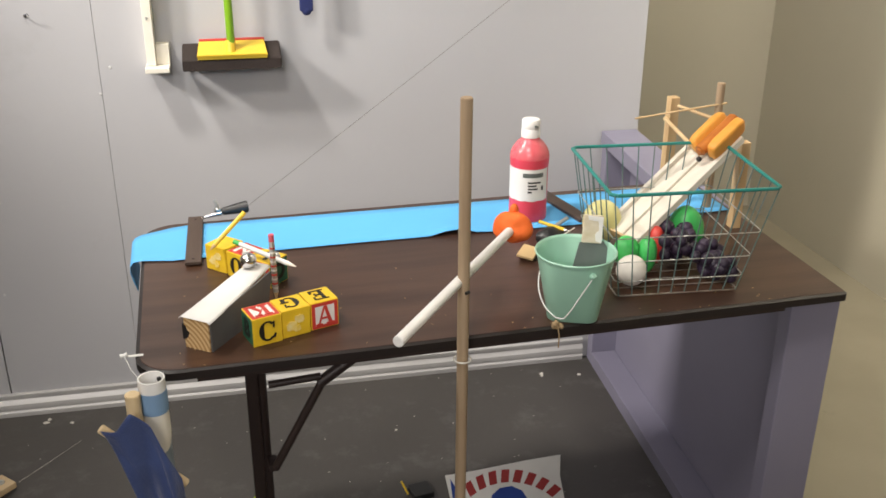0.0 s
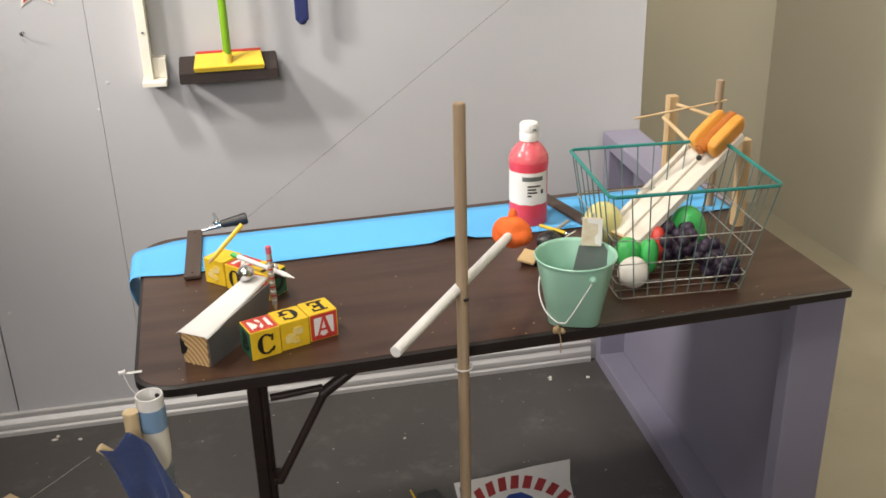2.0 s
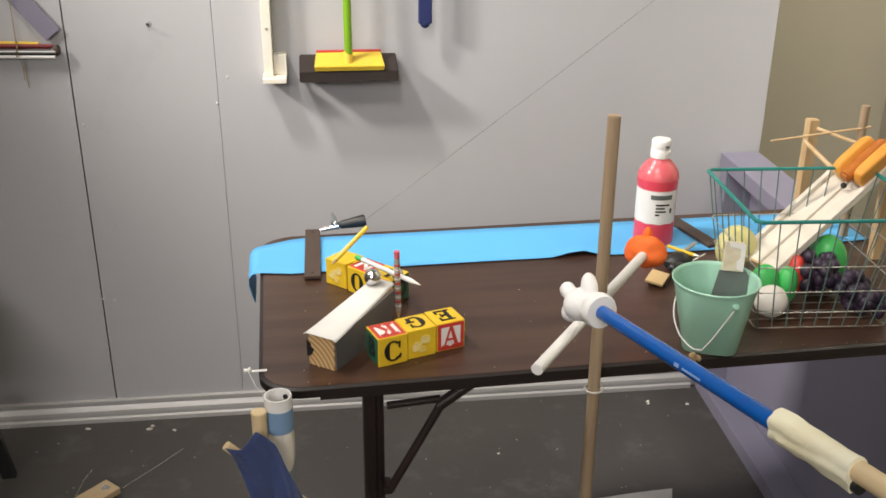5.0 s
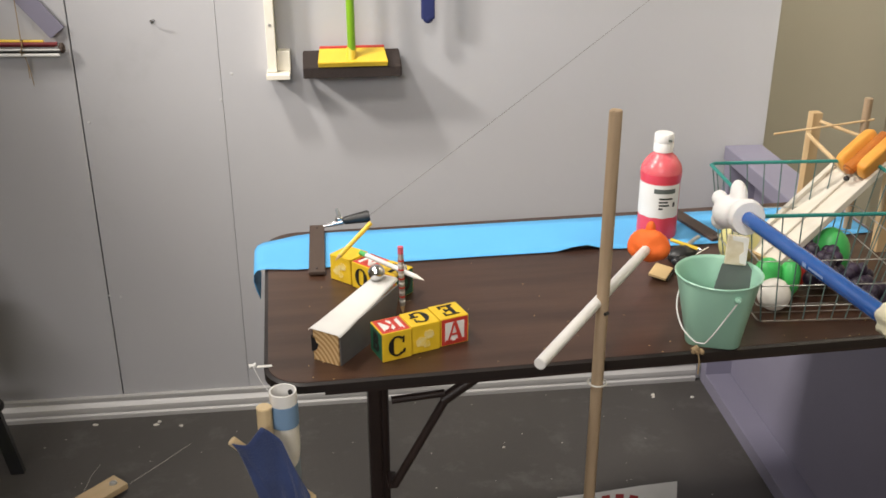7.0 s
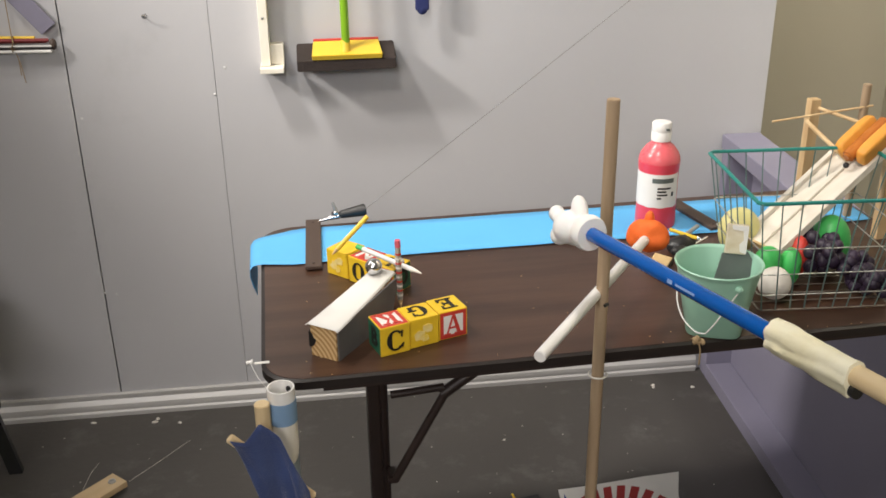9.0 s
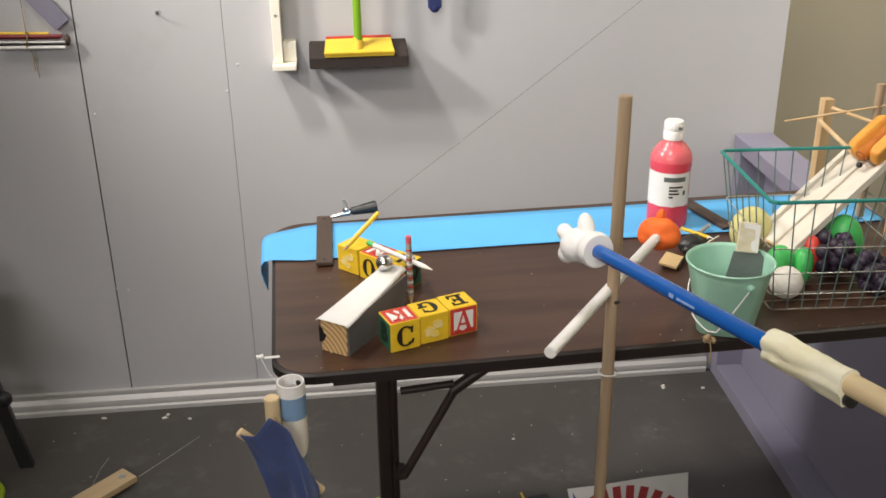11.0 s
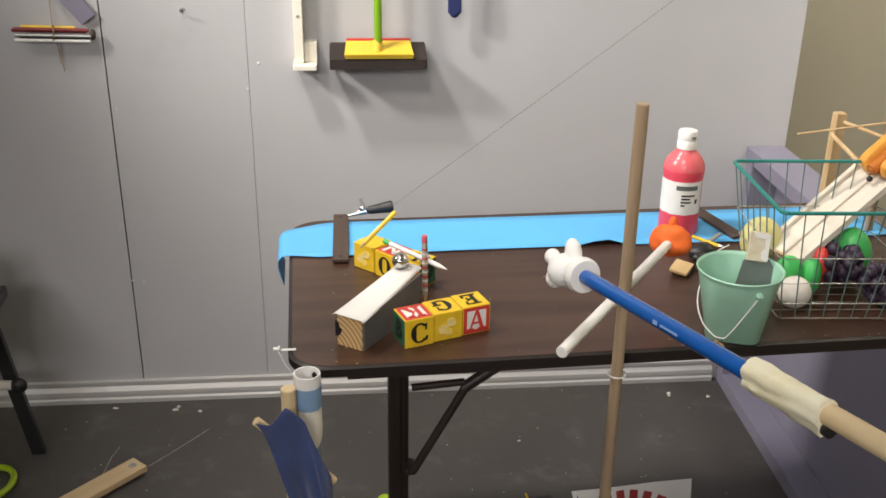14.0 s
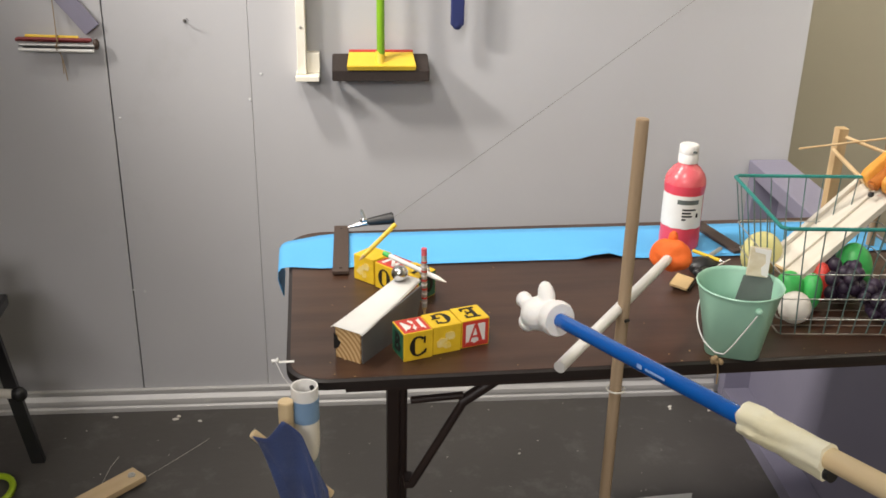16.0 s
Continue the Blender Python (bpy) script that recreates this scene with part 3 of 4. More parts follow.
clip()
string = tagged(part("string", wire(bmesh.new(), [Vector((0.199, 0.586, TZ + 0.02)).lerp(Vector((1.167, 1.068, 1.264)), k / 12) - Vector((0, 0, 0.004 * math.sin(math.pi * k / 12))) for k in range(13)], 0.0007), M_STRING), "thin grey string running up to the wall", "string")
tagged(part("screw", lathe(bmesh.new(), [(0, 0.004), (0.004, 0.003), (0.005, 0), (0, 0)], 10, pose(1.168, 1.082, 1.264, 90, 0, 0)), M_STEEL), "small screw holding the string", "screw")


M_PINKCLEAR = mat("pale_red_plastic", (0.74, 0.16, 0.18), 0.25, second=(0.70, 0.12, 0.15), scale=14, mix=0.3, bump=0.02, sub=0.3)


def paint_bottle():
    t = thing("paint_bottle", "clear bottle of pink-red paint with white flip cap", "bottle", pose(0.7490, 0.452, TZ, 0, 0, -15))
    prof = [(0, 0.001), (0.034, 0.001), (0.0372, 0.004), (0.0380, 0.012), (0.0374, 0.05), (0.0374, 0.112), (0.0388, 0.124), (0.0388, 0.132), (0, 0.132)]
    part("body", lathe(bmesh.new(), prof, 48), M_PAINTRED, t, smooth=True)
    part("shoulder", lathe(bmesh.new(), [(0.0387, 0.1322), (0.0378, 0.140), (0.034, 0.149), (0.026, 0.160), (0.0185, 0.166), (0.0172, 0.170), (0.0172, 0.176), (0, 0.176)], 48), M_PINKCLEAR, t, "paler translucent shoulder above the paint", True)
    cap = part("cap", lathe(bmesh.new(), [(0.0165, 0.1705), (0.0185, 0.171), (0.0185, 0.187), (0.0178, 0.188), (0.0182, 0.189), (0.018, 0.203), (0.0165, 0.2055), (0, 0.206)], 40), M_WHITEP, t, "white flip-top cap", True)
    part("tab", box(bmesh.new(), 0.006, 0.013, -0.0195, -0.016, 0.193, 0.197, bevel=0.0006), M_SPATULA, cap)
    bm = bmesh.new()
    n = 30
    for z0, z1 in ((0.048, 0.1135),):
        lo, hi = [], []
        for k in range(n + 1):
            a = radians(-185 + 160 * k / n)
            lo.append(bm.verts.new((0.0380 * math.cos(a), 0.0380 * math.sin(a), z0 + 0.002 * math.sin(k * 0.9) * 0.3)))
            hi.append(bm.verts.new((0.0380 * math.cos(a), 0.0380 * math.sin(a), z1)))
        for k in range(n):
            bm.faces.new((lo[k], lo[k + 1], hi[k + 1], hi[k]))
    lab = part("paper_label", bm, M_PAPERW, t, "white paper label with dark print bars", True)

    def bar(a0, a1, z0, z1, m):
        bm = bmesh.new()
        k0 = 8
        pts = [radians(a0 + (a1 - a0) * k / k0) for k in range(k0 + 1)]
        lo = [bm.verts.new((0.03825 * math.cos(a), 0.03825 * math.sin(a), z0)) for a in pts]
        hi = [bm.verts.new((0.03825 * math.cos(a), 0.03825 * math.sin(a), z1)) for a in pts]
        for k in range(k0):
            bm.faces.new((lo[k], lo[k + 1], hi[k + 1], hi[k]))
        part("print_bar", bm, m, lab)
    bar(-112, -48, 0.097, 0.106, M_SPATULA)
    for i, w in enumerate((40, 26, 30, 12)):
        bar(-96, -96 + w, 0.085 - i * 0.0065, 0.0885 - i * 0.0065, M_INK)
    bar(-54, -46, 0.070, 0.079, M_INK)
    return t


paint_bottle()


def bucket():
    t = thing("bucket", "small mint green metal bucket with hanging wire handle", "bucket", pose(0.689, 0.042, TZ))
    H = 0.110
    prof = [(0, 0.0015), (0.043, 0.0015), (0.0445, 0.0005), (0.046, 0.002), (0.0632, H - 0.004), (0.0652, H - 0.003), (0.0662, H), (0.0648, H + 0.0015), (0.0626, H), (0.0613, H - 0.004), (0.044, 0.004), (0, 0.004)]
    bm = lathe(bmesh.new(), prof, 64)
    for v in bm.verts:
        # the foot is pressed towards a rounded square
        a, r = math.atan2(v.co.y, v.co.x) + radians(22), math.hypot(v.co.x, v.co.y)
        k = max(0.0, 1 - v.co.z / 0.075)
        q = 0.90 / (abs(math.cos(a)) ** 5 + abs(math.sin(a)) ** 5) ** 0.2
        v.co.x, v.co.y = v.co.x * (1 + k * (q - 1)), v.co.y * (1 + k * (q - 1))
    part("pail", bm, M_MINT, t, smooth=True)
    a0, a1 = radians(-86), radians(-266)
    ends = []
    for a in (a0, a1):
        r = 0.0635 if a == a0 else 0.0675
        p_ = Vector((r * math.cos(a), r * math.sin(a), H - 0.018))
        ends.append(p_ * 1.03 + Vector((0, 0, -0.0))) 
        part("ear", blob(bmesh.new(), p_, (0.006, 0.006, 0.0055)), M_MINT, t, "round mint ear", True)
    pts = []
    for k in range(37):
        deg = -86 - 5 * k
        z = float(np.interp(-deg, (86, 100, 113, 126, 142, 170, 203, 240, 266), (0.090, 0.060, 0.032, 0.012, 0.010, 0.022, 0.046, 0.076, 0.090)))
        r = 0.0475 + 0.0175 * z / H + 0.0025
        pts.append((r * math.cos(radians(deg)), r * math.sin(radians(deg)), z))
    part("handle", wire(bmesh.new(), pts, 0.0011, 8), M_WHITEP, t, "thin white wire handle", True)
    return t


bucket()
bm = bmesh.new()
for k in range(9):
    blob(bm, (0.6440 + random.uniform(-0.007, 0.007), -0.013 + random.uniform(-0.003, 0.003), TZ + 0.007 + random.uniform(-0.004, 0.006)), (0.0045, 0.004, 0.0035), pose(0, 0, 0, random.uniform(0, 90), random.uniform(0, 90), 0), seg=10, lump=0.001, freq=300)
wire(bm, [(0.6440, -0.012, TZ + 0.006), (0.6455, -0.016, TZ - 0.008), (0.6455, -0.016, TZ - 0.030)], 0.0011)
tagged(part("twine_knot", bm, M_TWINE, smooth=True), "knot of brown twine on the bucket handle", "twine")


def spatula():
    t = thing("scraper", "grey flexible scraper with worn white label in the bucket", "scraper", pose(0.720, 0.054, TZ + 0.072, -14, 4, -14))
    part("blade", prism(bmesh.new(), [(-0.030, -0.01), (0.027, -0.012), (0.031, 0.026), (0.018, 0.044), (-0.021, 0.040)], -0.0009, 0.0009, Matrix.Rotation(Q, 4, "X")), M_SPATULA, t)
    part("grip", box(bmesh.new(), -0.018, 0.014, -0.004, 0.003, 0.040, 0.086, bevel=0.0015), M_CORK2, t, "tan grip with white flaked paint")
    part("chipped_paint", prism(bmesh.new(), [(0.004, 0.044), (0.0138, 0.041), (0.0138, 0.084), (-0.012, 0.085), (-0.010, 0.078), (0.006, 0.076), (0.008, 0.062), (0.002, 0.055)], 0.0042, 0.005, Matrix.Rotation(Q, 4, "X")), M_PAPERW, t)
    return t


M_CORK2 = mat("worn_tan_wood", (0.55, 0.46, 0.30), 0.6, second=(0.66, 0.60, 0.48), scale=50, bump=0.3)
spatula()


# ---- wire basket and what is in it ----
SHIFT = pose(-0.010, 0, 0)
BC, BYAW = Vector((0.912, 0.158, 0)), radians(-6)


def bpt(u, v, z):
    """A point of the basket: u, v from -1 to 1 across and back, z in metres."""
    f = (z - TZ) / 0.195
    hw, hd = 0.106 + (0.1425 - 0.106) * f, 0.100 + (0.125 - 0.100) * f
    p_ = Matrix.Rotation(BYAW, 3, "Z") @ Vector((u * hw - 0.006 * (1 - f), v * hd, 0))
    return Vector((BC.x + p_.x, BC.y + p_.y, z))


def basket():
    t = thing("wire_basket", "galvanised wire basket with teal coated rim on the table", "basket", SHIFT)
    top, bot = TZ + 0.195, TZ + 0.004

    def loop(z, r, m, name, lab=""):
        pts = []
        for (u0, v0), (u1, v1) in (((-1, -1), (1, -1)), ((1, -1), (1, 1)), ((1, 1), (-1, 1)), ((-1, 1), (-1, -1))):
            for k in range(6):
                pts.append(bpt(u0 + (u1 - u0) * (0.03 + 0.94 * k / 5), v0 + (v1 - v0) * (0.03 + 0.94 * k / 5), z))
        pts.append(pts[0])
        part(name, wire(bmesh.new(), pts, r, 8), m, t, lab, True)
    loop(top, 0.0032, M_TEAL, "rim", "thick teal coated rim")
    loop(bot, 0.0014, M_DARKWIRE, "bottom_frame")
    for z in (0.032, 0.070, 0.115):
        loop(TZ + z, 0.0010, M_WIRE, "side_ring")
    n = 9
    for i in range(n + 1):
        u = -0.97 + 1.94 * i / n
        for v in (-1, 1):
            part("upright", wire(bmesh.new(), [bpt(u, v, bot), bpt(u, v, TZ + 0.10), bpt(u, v, top)], 0.0011), M_TEALW, t)
    for i in range(1, 7):
        v = -0.97 + 1.94 * i / 7
        for u in (-1, 1):
            part("upright", wire(bmesh.new(), [bpt(u, v, bot), bpt(u, v, TZ + 0.10), bpt(u, v, top)], 0.0011), M_TEALW, t)
    for i in range(1, 7):
        part("floor_wire", wire(bmesh.new(), [bpt(-0.97, -0.97 + 1.94 * i / 7, bot), bpt(0.97, -0.97 + 1.94 * i / 7, bot)], 0.0010), M_DARKWIRE, t)
    return t


M_TEALW = mat("dull_teal_wire", (0.09, 0.19, 0.18), 0.4, metal=0.3, second=(0.18, 0.22, 0.21), scale=25, mix=0.4)
basket()


def fruit(name, label, category, parts):
    t = thing(name, label, category, SHIFT)
    for pname, c, r, m, lump in parts:
        part(pname, blob(bmesh.new(), c, r, seg=22, lump=lump, freq=25), m, t, smooth=True)
    return t


fruit("plaster_ball", "off-white rough plaster ball in the wire basket", "ball", [("ball", (0.831, 0.108, TZ + 0.031), (0.0265, 0.0265, 0.0265), M_CHALK, 0.002)])
fruit("toy_apple", "bright green toy fruit halves in the wire basket", "toy fruit", [("half", (0.838, 0.150, TZ + 0.048), (0.023, 0.02, 0.030), M_LIME, 0.003), ("half", (0.874, 0.142, TZ + 0.040), (0.018, 0.02, 0.033), M_LIME, 0.003)])
fruit("toy_pepper", "red toy pepper in the wire basket", "toy fruit", [("flesh", (0.906, 0.176, TZ + 0.042), (0.017, 0.02, 0.036), M_RED, 0.003)])
fruit("toy_pear", "rounded green toy fruit among grapes", "toy fruit", [("flesh", (0.978, 0.205, TZ + 0.052), (0.034, 0.03, 0.046), M_LIME, 0.003)])
fruit("toy_lemon", "pale yellow toy fruit at the basket's back", "toy fruit", [("flesh", (0.838, 0.262, TZ + 0.060), (0.037, 0.03, 0.042), M_PEAR, 0.002)])
grapes = thing("grape_bunch", "bunch of dark purple toy grapes in the basket", "toy fruit", SHIFT)
rg = random.Random(7)
for k in range(84):
    f = rg.random()
    c = Vector((0.928, 0.175, TZ + 0.052)).lerp(Vector((0.998, 0.075, TZ + 0.022)), f)
    w = 0.032 * (1 - 0.4 * f)
    r = rg.uniform(0.0100, 0.0122)
    c += Vector((rg.gauss(0, w * 0.55), rg.gauss(0, w * 0.5), rg.uniform(-0.6, 0.9) * w))
    c.z = max(c.z, TZ + 0.006 + r)
    part("grape", blob(bmesh.new(), c, (r, r, r * 1.1), seg=12), M_GRAPE, grapes, smooth=True)


# ---- stand with the chute and the toy hot dog ----
def chute_stand():
    t = thing("chute_stand", "pine stand holding a sloping white chute over basket", "stand", SHIFT)
    for x, y, z, s in ((1.061, 0.458, 0.970, 0.0099), (1.142, 0.311, 0.916, 0.0099)):
        part("post", box(bmesh.new(), x - s, x + s, y - s, y + s, TZ, z, bevel=0.0012), M_PINE, t)
    part("post", rod(bmesh.new(), (1.140, 0.417, TZ), (1.140, 0.417, 1.004), 0.0081, bevel=0.0008), M_DOWEL, t, "round brown dowel post", True)
    part("cross_stick", rod(bmesh.new(), (1.066, 0.447, 0.954), (1.140, 0.362, 0.934), 0.0036), M_PINE, t, smooth=True)
    part("cross_stick", rod(bmesh.new(), (1.000, 0.370, 0.955), (1.026, 0.268, 0.914), 0.0040), M_PINE, t, smooth=True)
    part("skewer", rod(bmesh.new(), (0.977, 0.451, 0.932), (1.152, 0.408, 0.965), 0.0021), M_PINE, t, "thin wooden skewer", True)
    m = CH
    part("chute", box(bmesh.new(), 0, 0.285, -0.045, 0.045, 0, 0.005, m, bevel=0.001), M_WHITEW, t, "white painted chute board")
    for y0, y1, z1, end in ((0.036, 0.045, 0.013, 0.285), (-0.045, -0.036, 0.013, 0.285), (-0.004, 0.002, 0.010, 0.265)):
        part("chute_rail", box(bmesh.new(), 0, end, y0, y1, 0.0052, z1, m, bevel=0.001), M_WHITEW, t)
    part("chute_lip", box(bmesh.new(), -0.004, 0.0, -0.045, 0.045, -0.004, 0.012, m), M_CORK, t)
    return t


ax = Vector((1.052, 0.275, 0.932)) - Vector((0.858, 0.212, 0.803))
ax.normalize()
side = Vector((0, 0, 1)).cross(ax).normalized()
CH = Matrix.Translation((0.858, 0.212, 0.787)) @ Matrix((ax, side, ax.cross(side))).transposed().to_4x4()
M_WHITEW = mat("white_painted_wood", (0.74, 0.70, 0.62), 0.5, second=(0.66, 0.60, 0.50), scale=8, stretch=(1, 6, 1), mix=0.3, bump=0.2)
chute_stand()


def hot_dog():
    t = thing("toy_hot_dog", "orange toy hot dog bun with brown sausage on chute", "toy food", SHIFT)
    m = CH @ Matrix.Translation((0.258, -0.014, 0.0135)) @ Matrix.Scale(0.81, 4)
    for s in (-1, 1):
        bm = bmesh.new()
        pillow(bm, (0.108, 0.026, 0.046), m @ Matrix.Translation((0, s * 0.0250, 0.020)) @ Matrix.Rotation(radians(-17 * s), 4, "X"), 0.38)
        part("bun_half", bm, M_BUN, t, smooth=True, sharp=85)
    bm = bmesh.new()
    rod(bm, (-0.064, 0, 0.024), (0.060, 0, 0.024), 0.0135, seg=20, bevel=0.005)
    bm.transform(m)
    part("sausage", bm, M_SAUSAGE, t, smooth=True)
    bm = bmesh.new()
    blob(bm, (-0.070, 0, 0.008), (0.0065, 0.0065, 0.0065))
    bm.transform(m)
    part("bead", bm, M_BLACK, t, "small black bead", True)
    return t


hot_dog()

# small things by the bottle
t = thing("clamp", "small black metal clamp behind the bucket", "clamp", pose(0.752, 0.322, TZ, 0, 0, 20))
bm = bmesh.new()
blob(bm, (0, 0, 0.014), (0.032, 0.022, 0.017), seg=14, lump=0.004, freq=70)
blob(bm, (-0.020, -0.016, 0.011), (0.020, 0.012, 0.010), seg=12, lump=0.003, freq=90)
part("body", bm, M_BLACK, t, smooth=True)
part("screw_rod", rod(bmesh.new(), (0.01, -0.02, 0.018), (0.05, -0.01, 0.020), 0.002), M_STEEL, t, smooth=True)
part("bar", rod(bmesh.new(), (0.0, 0.01, 0.018), (0.085, 0.052, 0.012), 0.004), M_WIRE, t, smooth=True)
pencil((0.781, 0.305, TZ + 0.027), (0.738, 0.350, TZ + 0.032), 0.0034, M_YELPL, M_STEEL, M_YELPL, "short yellow pencil lying on the black clamp")
t = thing("cork_tile", "small tan square tile tilted beside the clamp", "tile", pose(0.687, 0.262, TZ + 0.009, 6, -10, 50))
part("tile", box(bmesh.new(), -0.019, 0.019, -0.016, 0.016, 0, 0.005, bevel=0.001), M_CORK, t)
part("rest", box(bmesh.new(), -0.010, 0.026, -0.018, 0.012, -0.0085, -0.0002, bevel=0.001), M_BLACK, t, "black rest")
t = thing("push_pin", "clear push pin with thread at the table's corner", "pin", pose(-0.018, 0.059, TZ + 0.003))
part("pin_head", lathe(bmesh.new(), [(0, -0.006), (0.004, -0.005), (0.0025, 0), (0.0045, 0.005), (0, 0.006)], 14, pose(0, 0, 0, 0, 80, 0)), M_WHITEP, t, smooth=True)
part("tape_strip", box(bmesh.new(), 0.004, 0.028, -0.003, 0.003, -0.0025, -0.0018), M_PAPERW, t)
part("thread", wire(bmesh.new(), [(0, 0, 0), (0.012, -0.045, -0.001), (0.03, -0.062, -0.02), (0.05, -0.09, -0.03)], 0.0005, 5), M_WHITEP, t)
# chips and crumbs on the tabletop
crumbs = bmesh.new()
rc = random.Random(3)
for k in range(60):
    x, y = rc.uniform(0.05, 1.1), rc.choice((rc.uniform(0.004, 0.06), rc.uniform(0.02, 0.38)))
    blob(crumbs, (x, y, TZ + 0.0006), (rc.uniform(0.0006, 0.0018), rc.uniform(0.0006, 0.0014), 0.0004), seg=6)
tagged(part("crumbs", crumbs, M_CORK), "tiny pale crumbs scattered on the tabletop", "crumbs", kind="stuff")

# ---- in front of the table ----
M_BRIGHT = mat("bright_zinc", (0.82, 0.80, 0.74), 0.3, metal=0.35, bump=0.03)
pole = thing("dowel_pole", "upright weathered wooden dowel held to table edge", "pole", pose(0.4865, -0.018, 0))
part("dowel", rod(bmesh.new(), (0, 0, 0), (0, 0, 1.129), 0.0090, seg=24, bevel=0.0012), M_DOWEL, pole, smooth=True)
part("peg", rod(bmesh.new(), (0.0, -0.013, 0.832), (0.006, -0.0095, 0.832), 0.0025), M_BLACK, pole)
part("screw_eye", wire(bmesh.new(), [(0.0135 * math.cos(a), 0.0135 * math.sin(a), 0.712) for a in [k * math.tau / 16 for k in range(17)]], 0.0014, 8), M_BRIGHT, pole, "bright metal screw eye", True)
part("foot", lathe(bmesh.new(), [(0, 0.02), (0.03, 0.02), (0.04, 0.012), (0.04, 0), (0, 0)], 24), M_SLAT, pole)


def white_arm():
    t = thing("lever_arm", "white rod with orange knob pivoting through the dowel", "lever")
    a, b = Vector((0.352, -0.180, 0.848)), Vector((0.625, 0.172, 0.842))
    part("rod", rod(bmesh.new(), a, b, 0.0080, seg=24, bevel=0.001), M_WHITEP, t, "white plastic rod", True)
    bm = bmesh.new()
    u = (b - a).normalized()
    q = u.to_track_quat("Z", "Y").to_matrix().to_4x4()
    blob(bm, b, (0.034, 0.029, 0.019), q, seg=28, lump=0.006, freq=45)
    blob(bm, b + Vector((0.004, 0.008, 0.027)), (0.008, 0.008, 0.014), seg=12, lump=0.001)
    part("knob", bm, M_ORANGE, t, "lumpy orange foam knob", True)
    return t


white_arm()


def tube():
    t = thing("upright_tube", "white plastic tube wrapped with pale blue tape", "tube", pose(0.026, -0.062, 0))
    part("pipe", lathe(bmesh.new(), [(0.0175, 0.0), (0.0175, 0.70), (0.0172, 0.70), (0.0160, 0.70), (0.0160, 0.0)], 32, closed=True), M_PIPE, t, smooth=True)
    part("rim", lathe(bmesh.new(), [(0.0185, 0.7005), (0.0190, 0.766), (0.0186, 0.770), (0.0166, 0.770), (0.0160, 0.764), (0.0160, 0.7005)], 32, closed=True), M_WHITEP, t, "white plastic mouth", True)
    part("tape_band", lathe(bmesh.new(), [(0.0191, 0.718), (0.0195, 0.718), (0.0196, 0.752), (0.0191, 0.752)], 32, closed=True), M_TUBEB, t, "pale blue tape band", True)
    bm = bmesh.new()
    n = 28
    hi = [bm.verts.new((0.0189 * math.cos(a), 0.0189 * math.sin(a), 0.7175)) for a in [k * math.tau / n for k in range(n)]]
    lo = [bm.verts.new((0.0189 * math.cos(a), 0.0189 * math.sin(a), 0.700 - 0.045 * max(0, math.cos(a + 1.2)))) for a in [k * math.tau / n for k in range(n)]]
    for k in range(n):
        bm.faces.new((hi[k], hi[(k + 1) % n], lo[(k + 1) % n], lo[k]))
    part("white_wrap", bm, M_CREAM, t, "white paper wrap cut to a point", True)
    part("hole", rod(bmesh.new(), (0.0096, 0.0100, 0.7595), (0.0112, 0.0117, 0.7595), 0.0042), M_BLACK, t)
    return t


M_PIPE = mat("greyed_blue_pipe", (0.22, 0.28, 0.34), 0.4, second=(0.34, 0.40, 0.44), scale=30, mix=0.4)
tube()


def flag_post():
    t = thing("cloth_post", "pine dowel cross draped with dark blue cloth", "post", pose(0.000, -0.078, 0))
    part("dowel", rod(bmesh.new(), (0, 0, 0), (0, 0, 0.757), 0.0105, seg=20, bevel=0.001), M_PINEL, t, smooth=True)
    part("cross_dowel", rod(bmesh.new(), (-0.046, -0.012, 0.716), (0.058, -0.012, 0.606), 0.0068, bevel=0.001), M_PINEL, t, smooth=True)
    bm = bmesh.new()
    n, mrows = 36, 34
    grid = []
    for i in range(mrows + 1):
        f = i / mrows
        row = []
        for k in range(n + 1):
            g = k / n
            # upper edge from the arm's end, over the dowel, down the far slope of the arm
            tx = float(np.interp(g, (0, 0.4, 0.6, 1), (-0.045, -0.004, 0.020, 0.054)))
            tz = float(np.interp(g, (0, 0.2, 0.4, 0.6, 1), (0.720, 0.722, 0.746, 0.722, 0.628)))
            bx, bz = 0.034 + 0.026 * g, 0.42
            x = tx + (bx - tx) * f ** 0.75
            z = tz + (bz - tz) * f
            y = -0.0265 - 0.010 * math.sin(9 * g + 4 * f) * (0.35 + f) - 0.009 * abs(math.sin(7 * g - 5 * f)) * (0.3 + f) - 0.006 * math.sin(math.pi * g) - 0.003 * math.sin(23 * g + 9 * f) * f
            row.append(bm.verts.new((x, y, z)))
        grid.append(row)
    for a, b in zip(grid, grid[1:]):
        for k in range(n):
            bm.faces.new((a[k], a[k + 1], b[k + 1], b[k]))
    ob = part("cloth", bm, M_DENIM, t, "draped dark blue cloth", True)
    ob.modifiers.new("thick", "SOLIDIFY").thickness = 0.0012
    return t


M_PINEL = mat("pale_dowel", (0.72, 0.58, 0.36), 0.55, second=(0.64, 0.48, 0.27), stretch=(1, 1, 0.1), scale=50, bump=0.2)
flag_post()

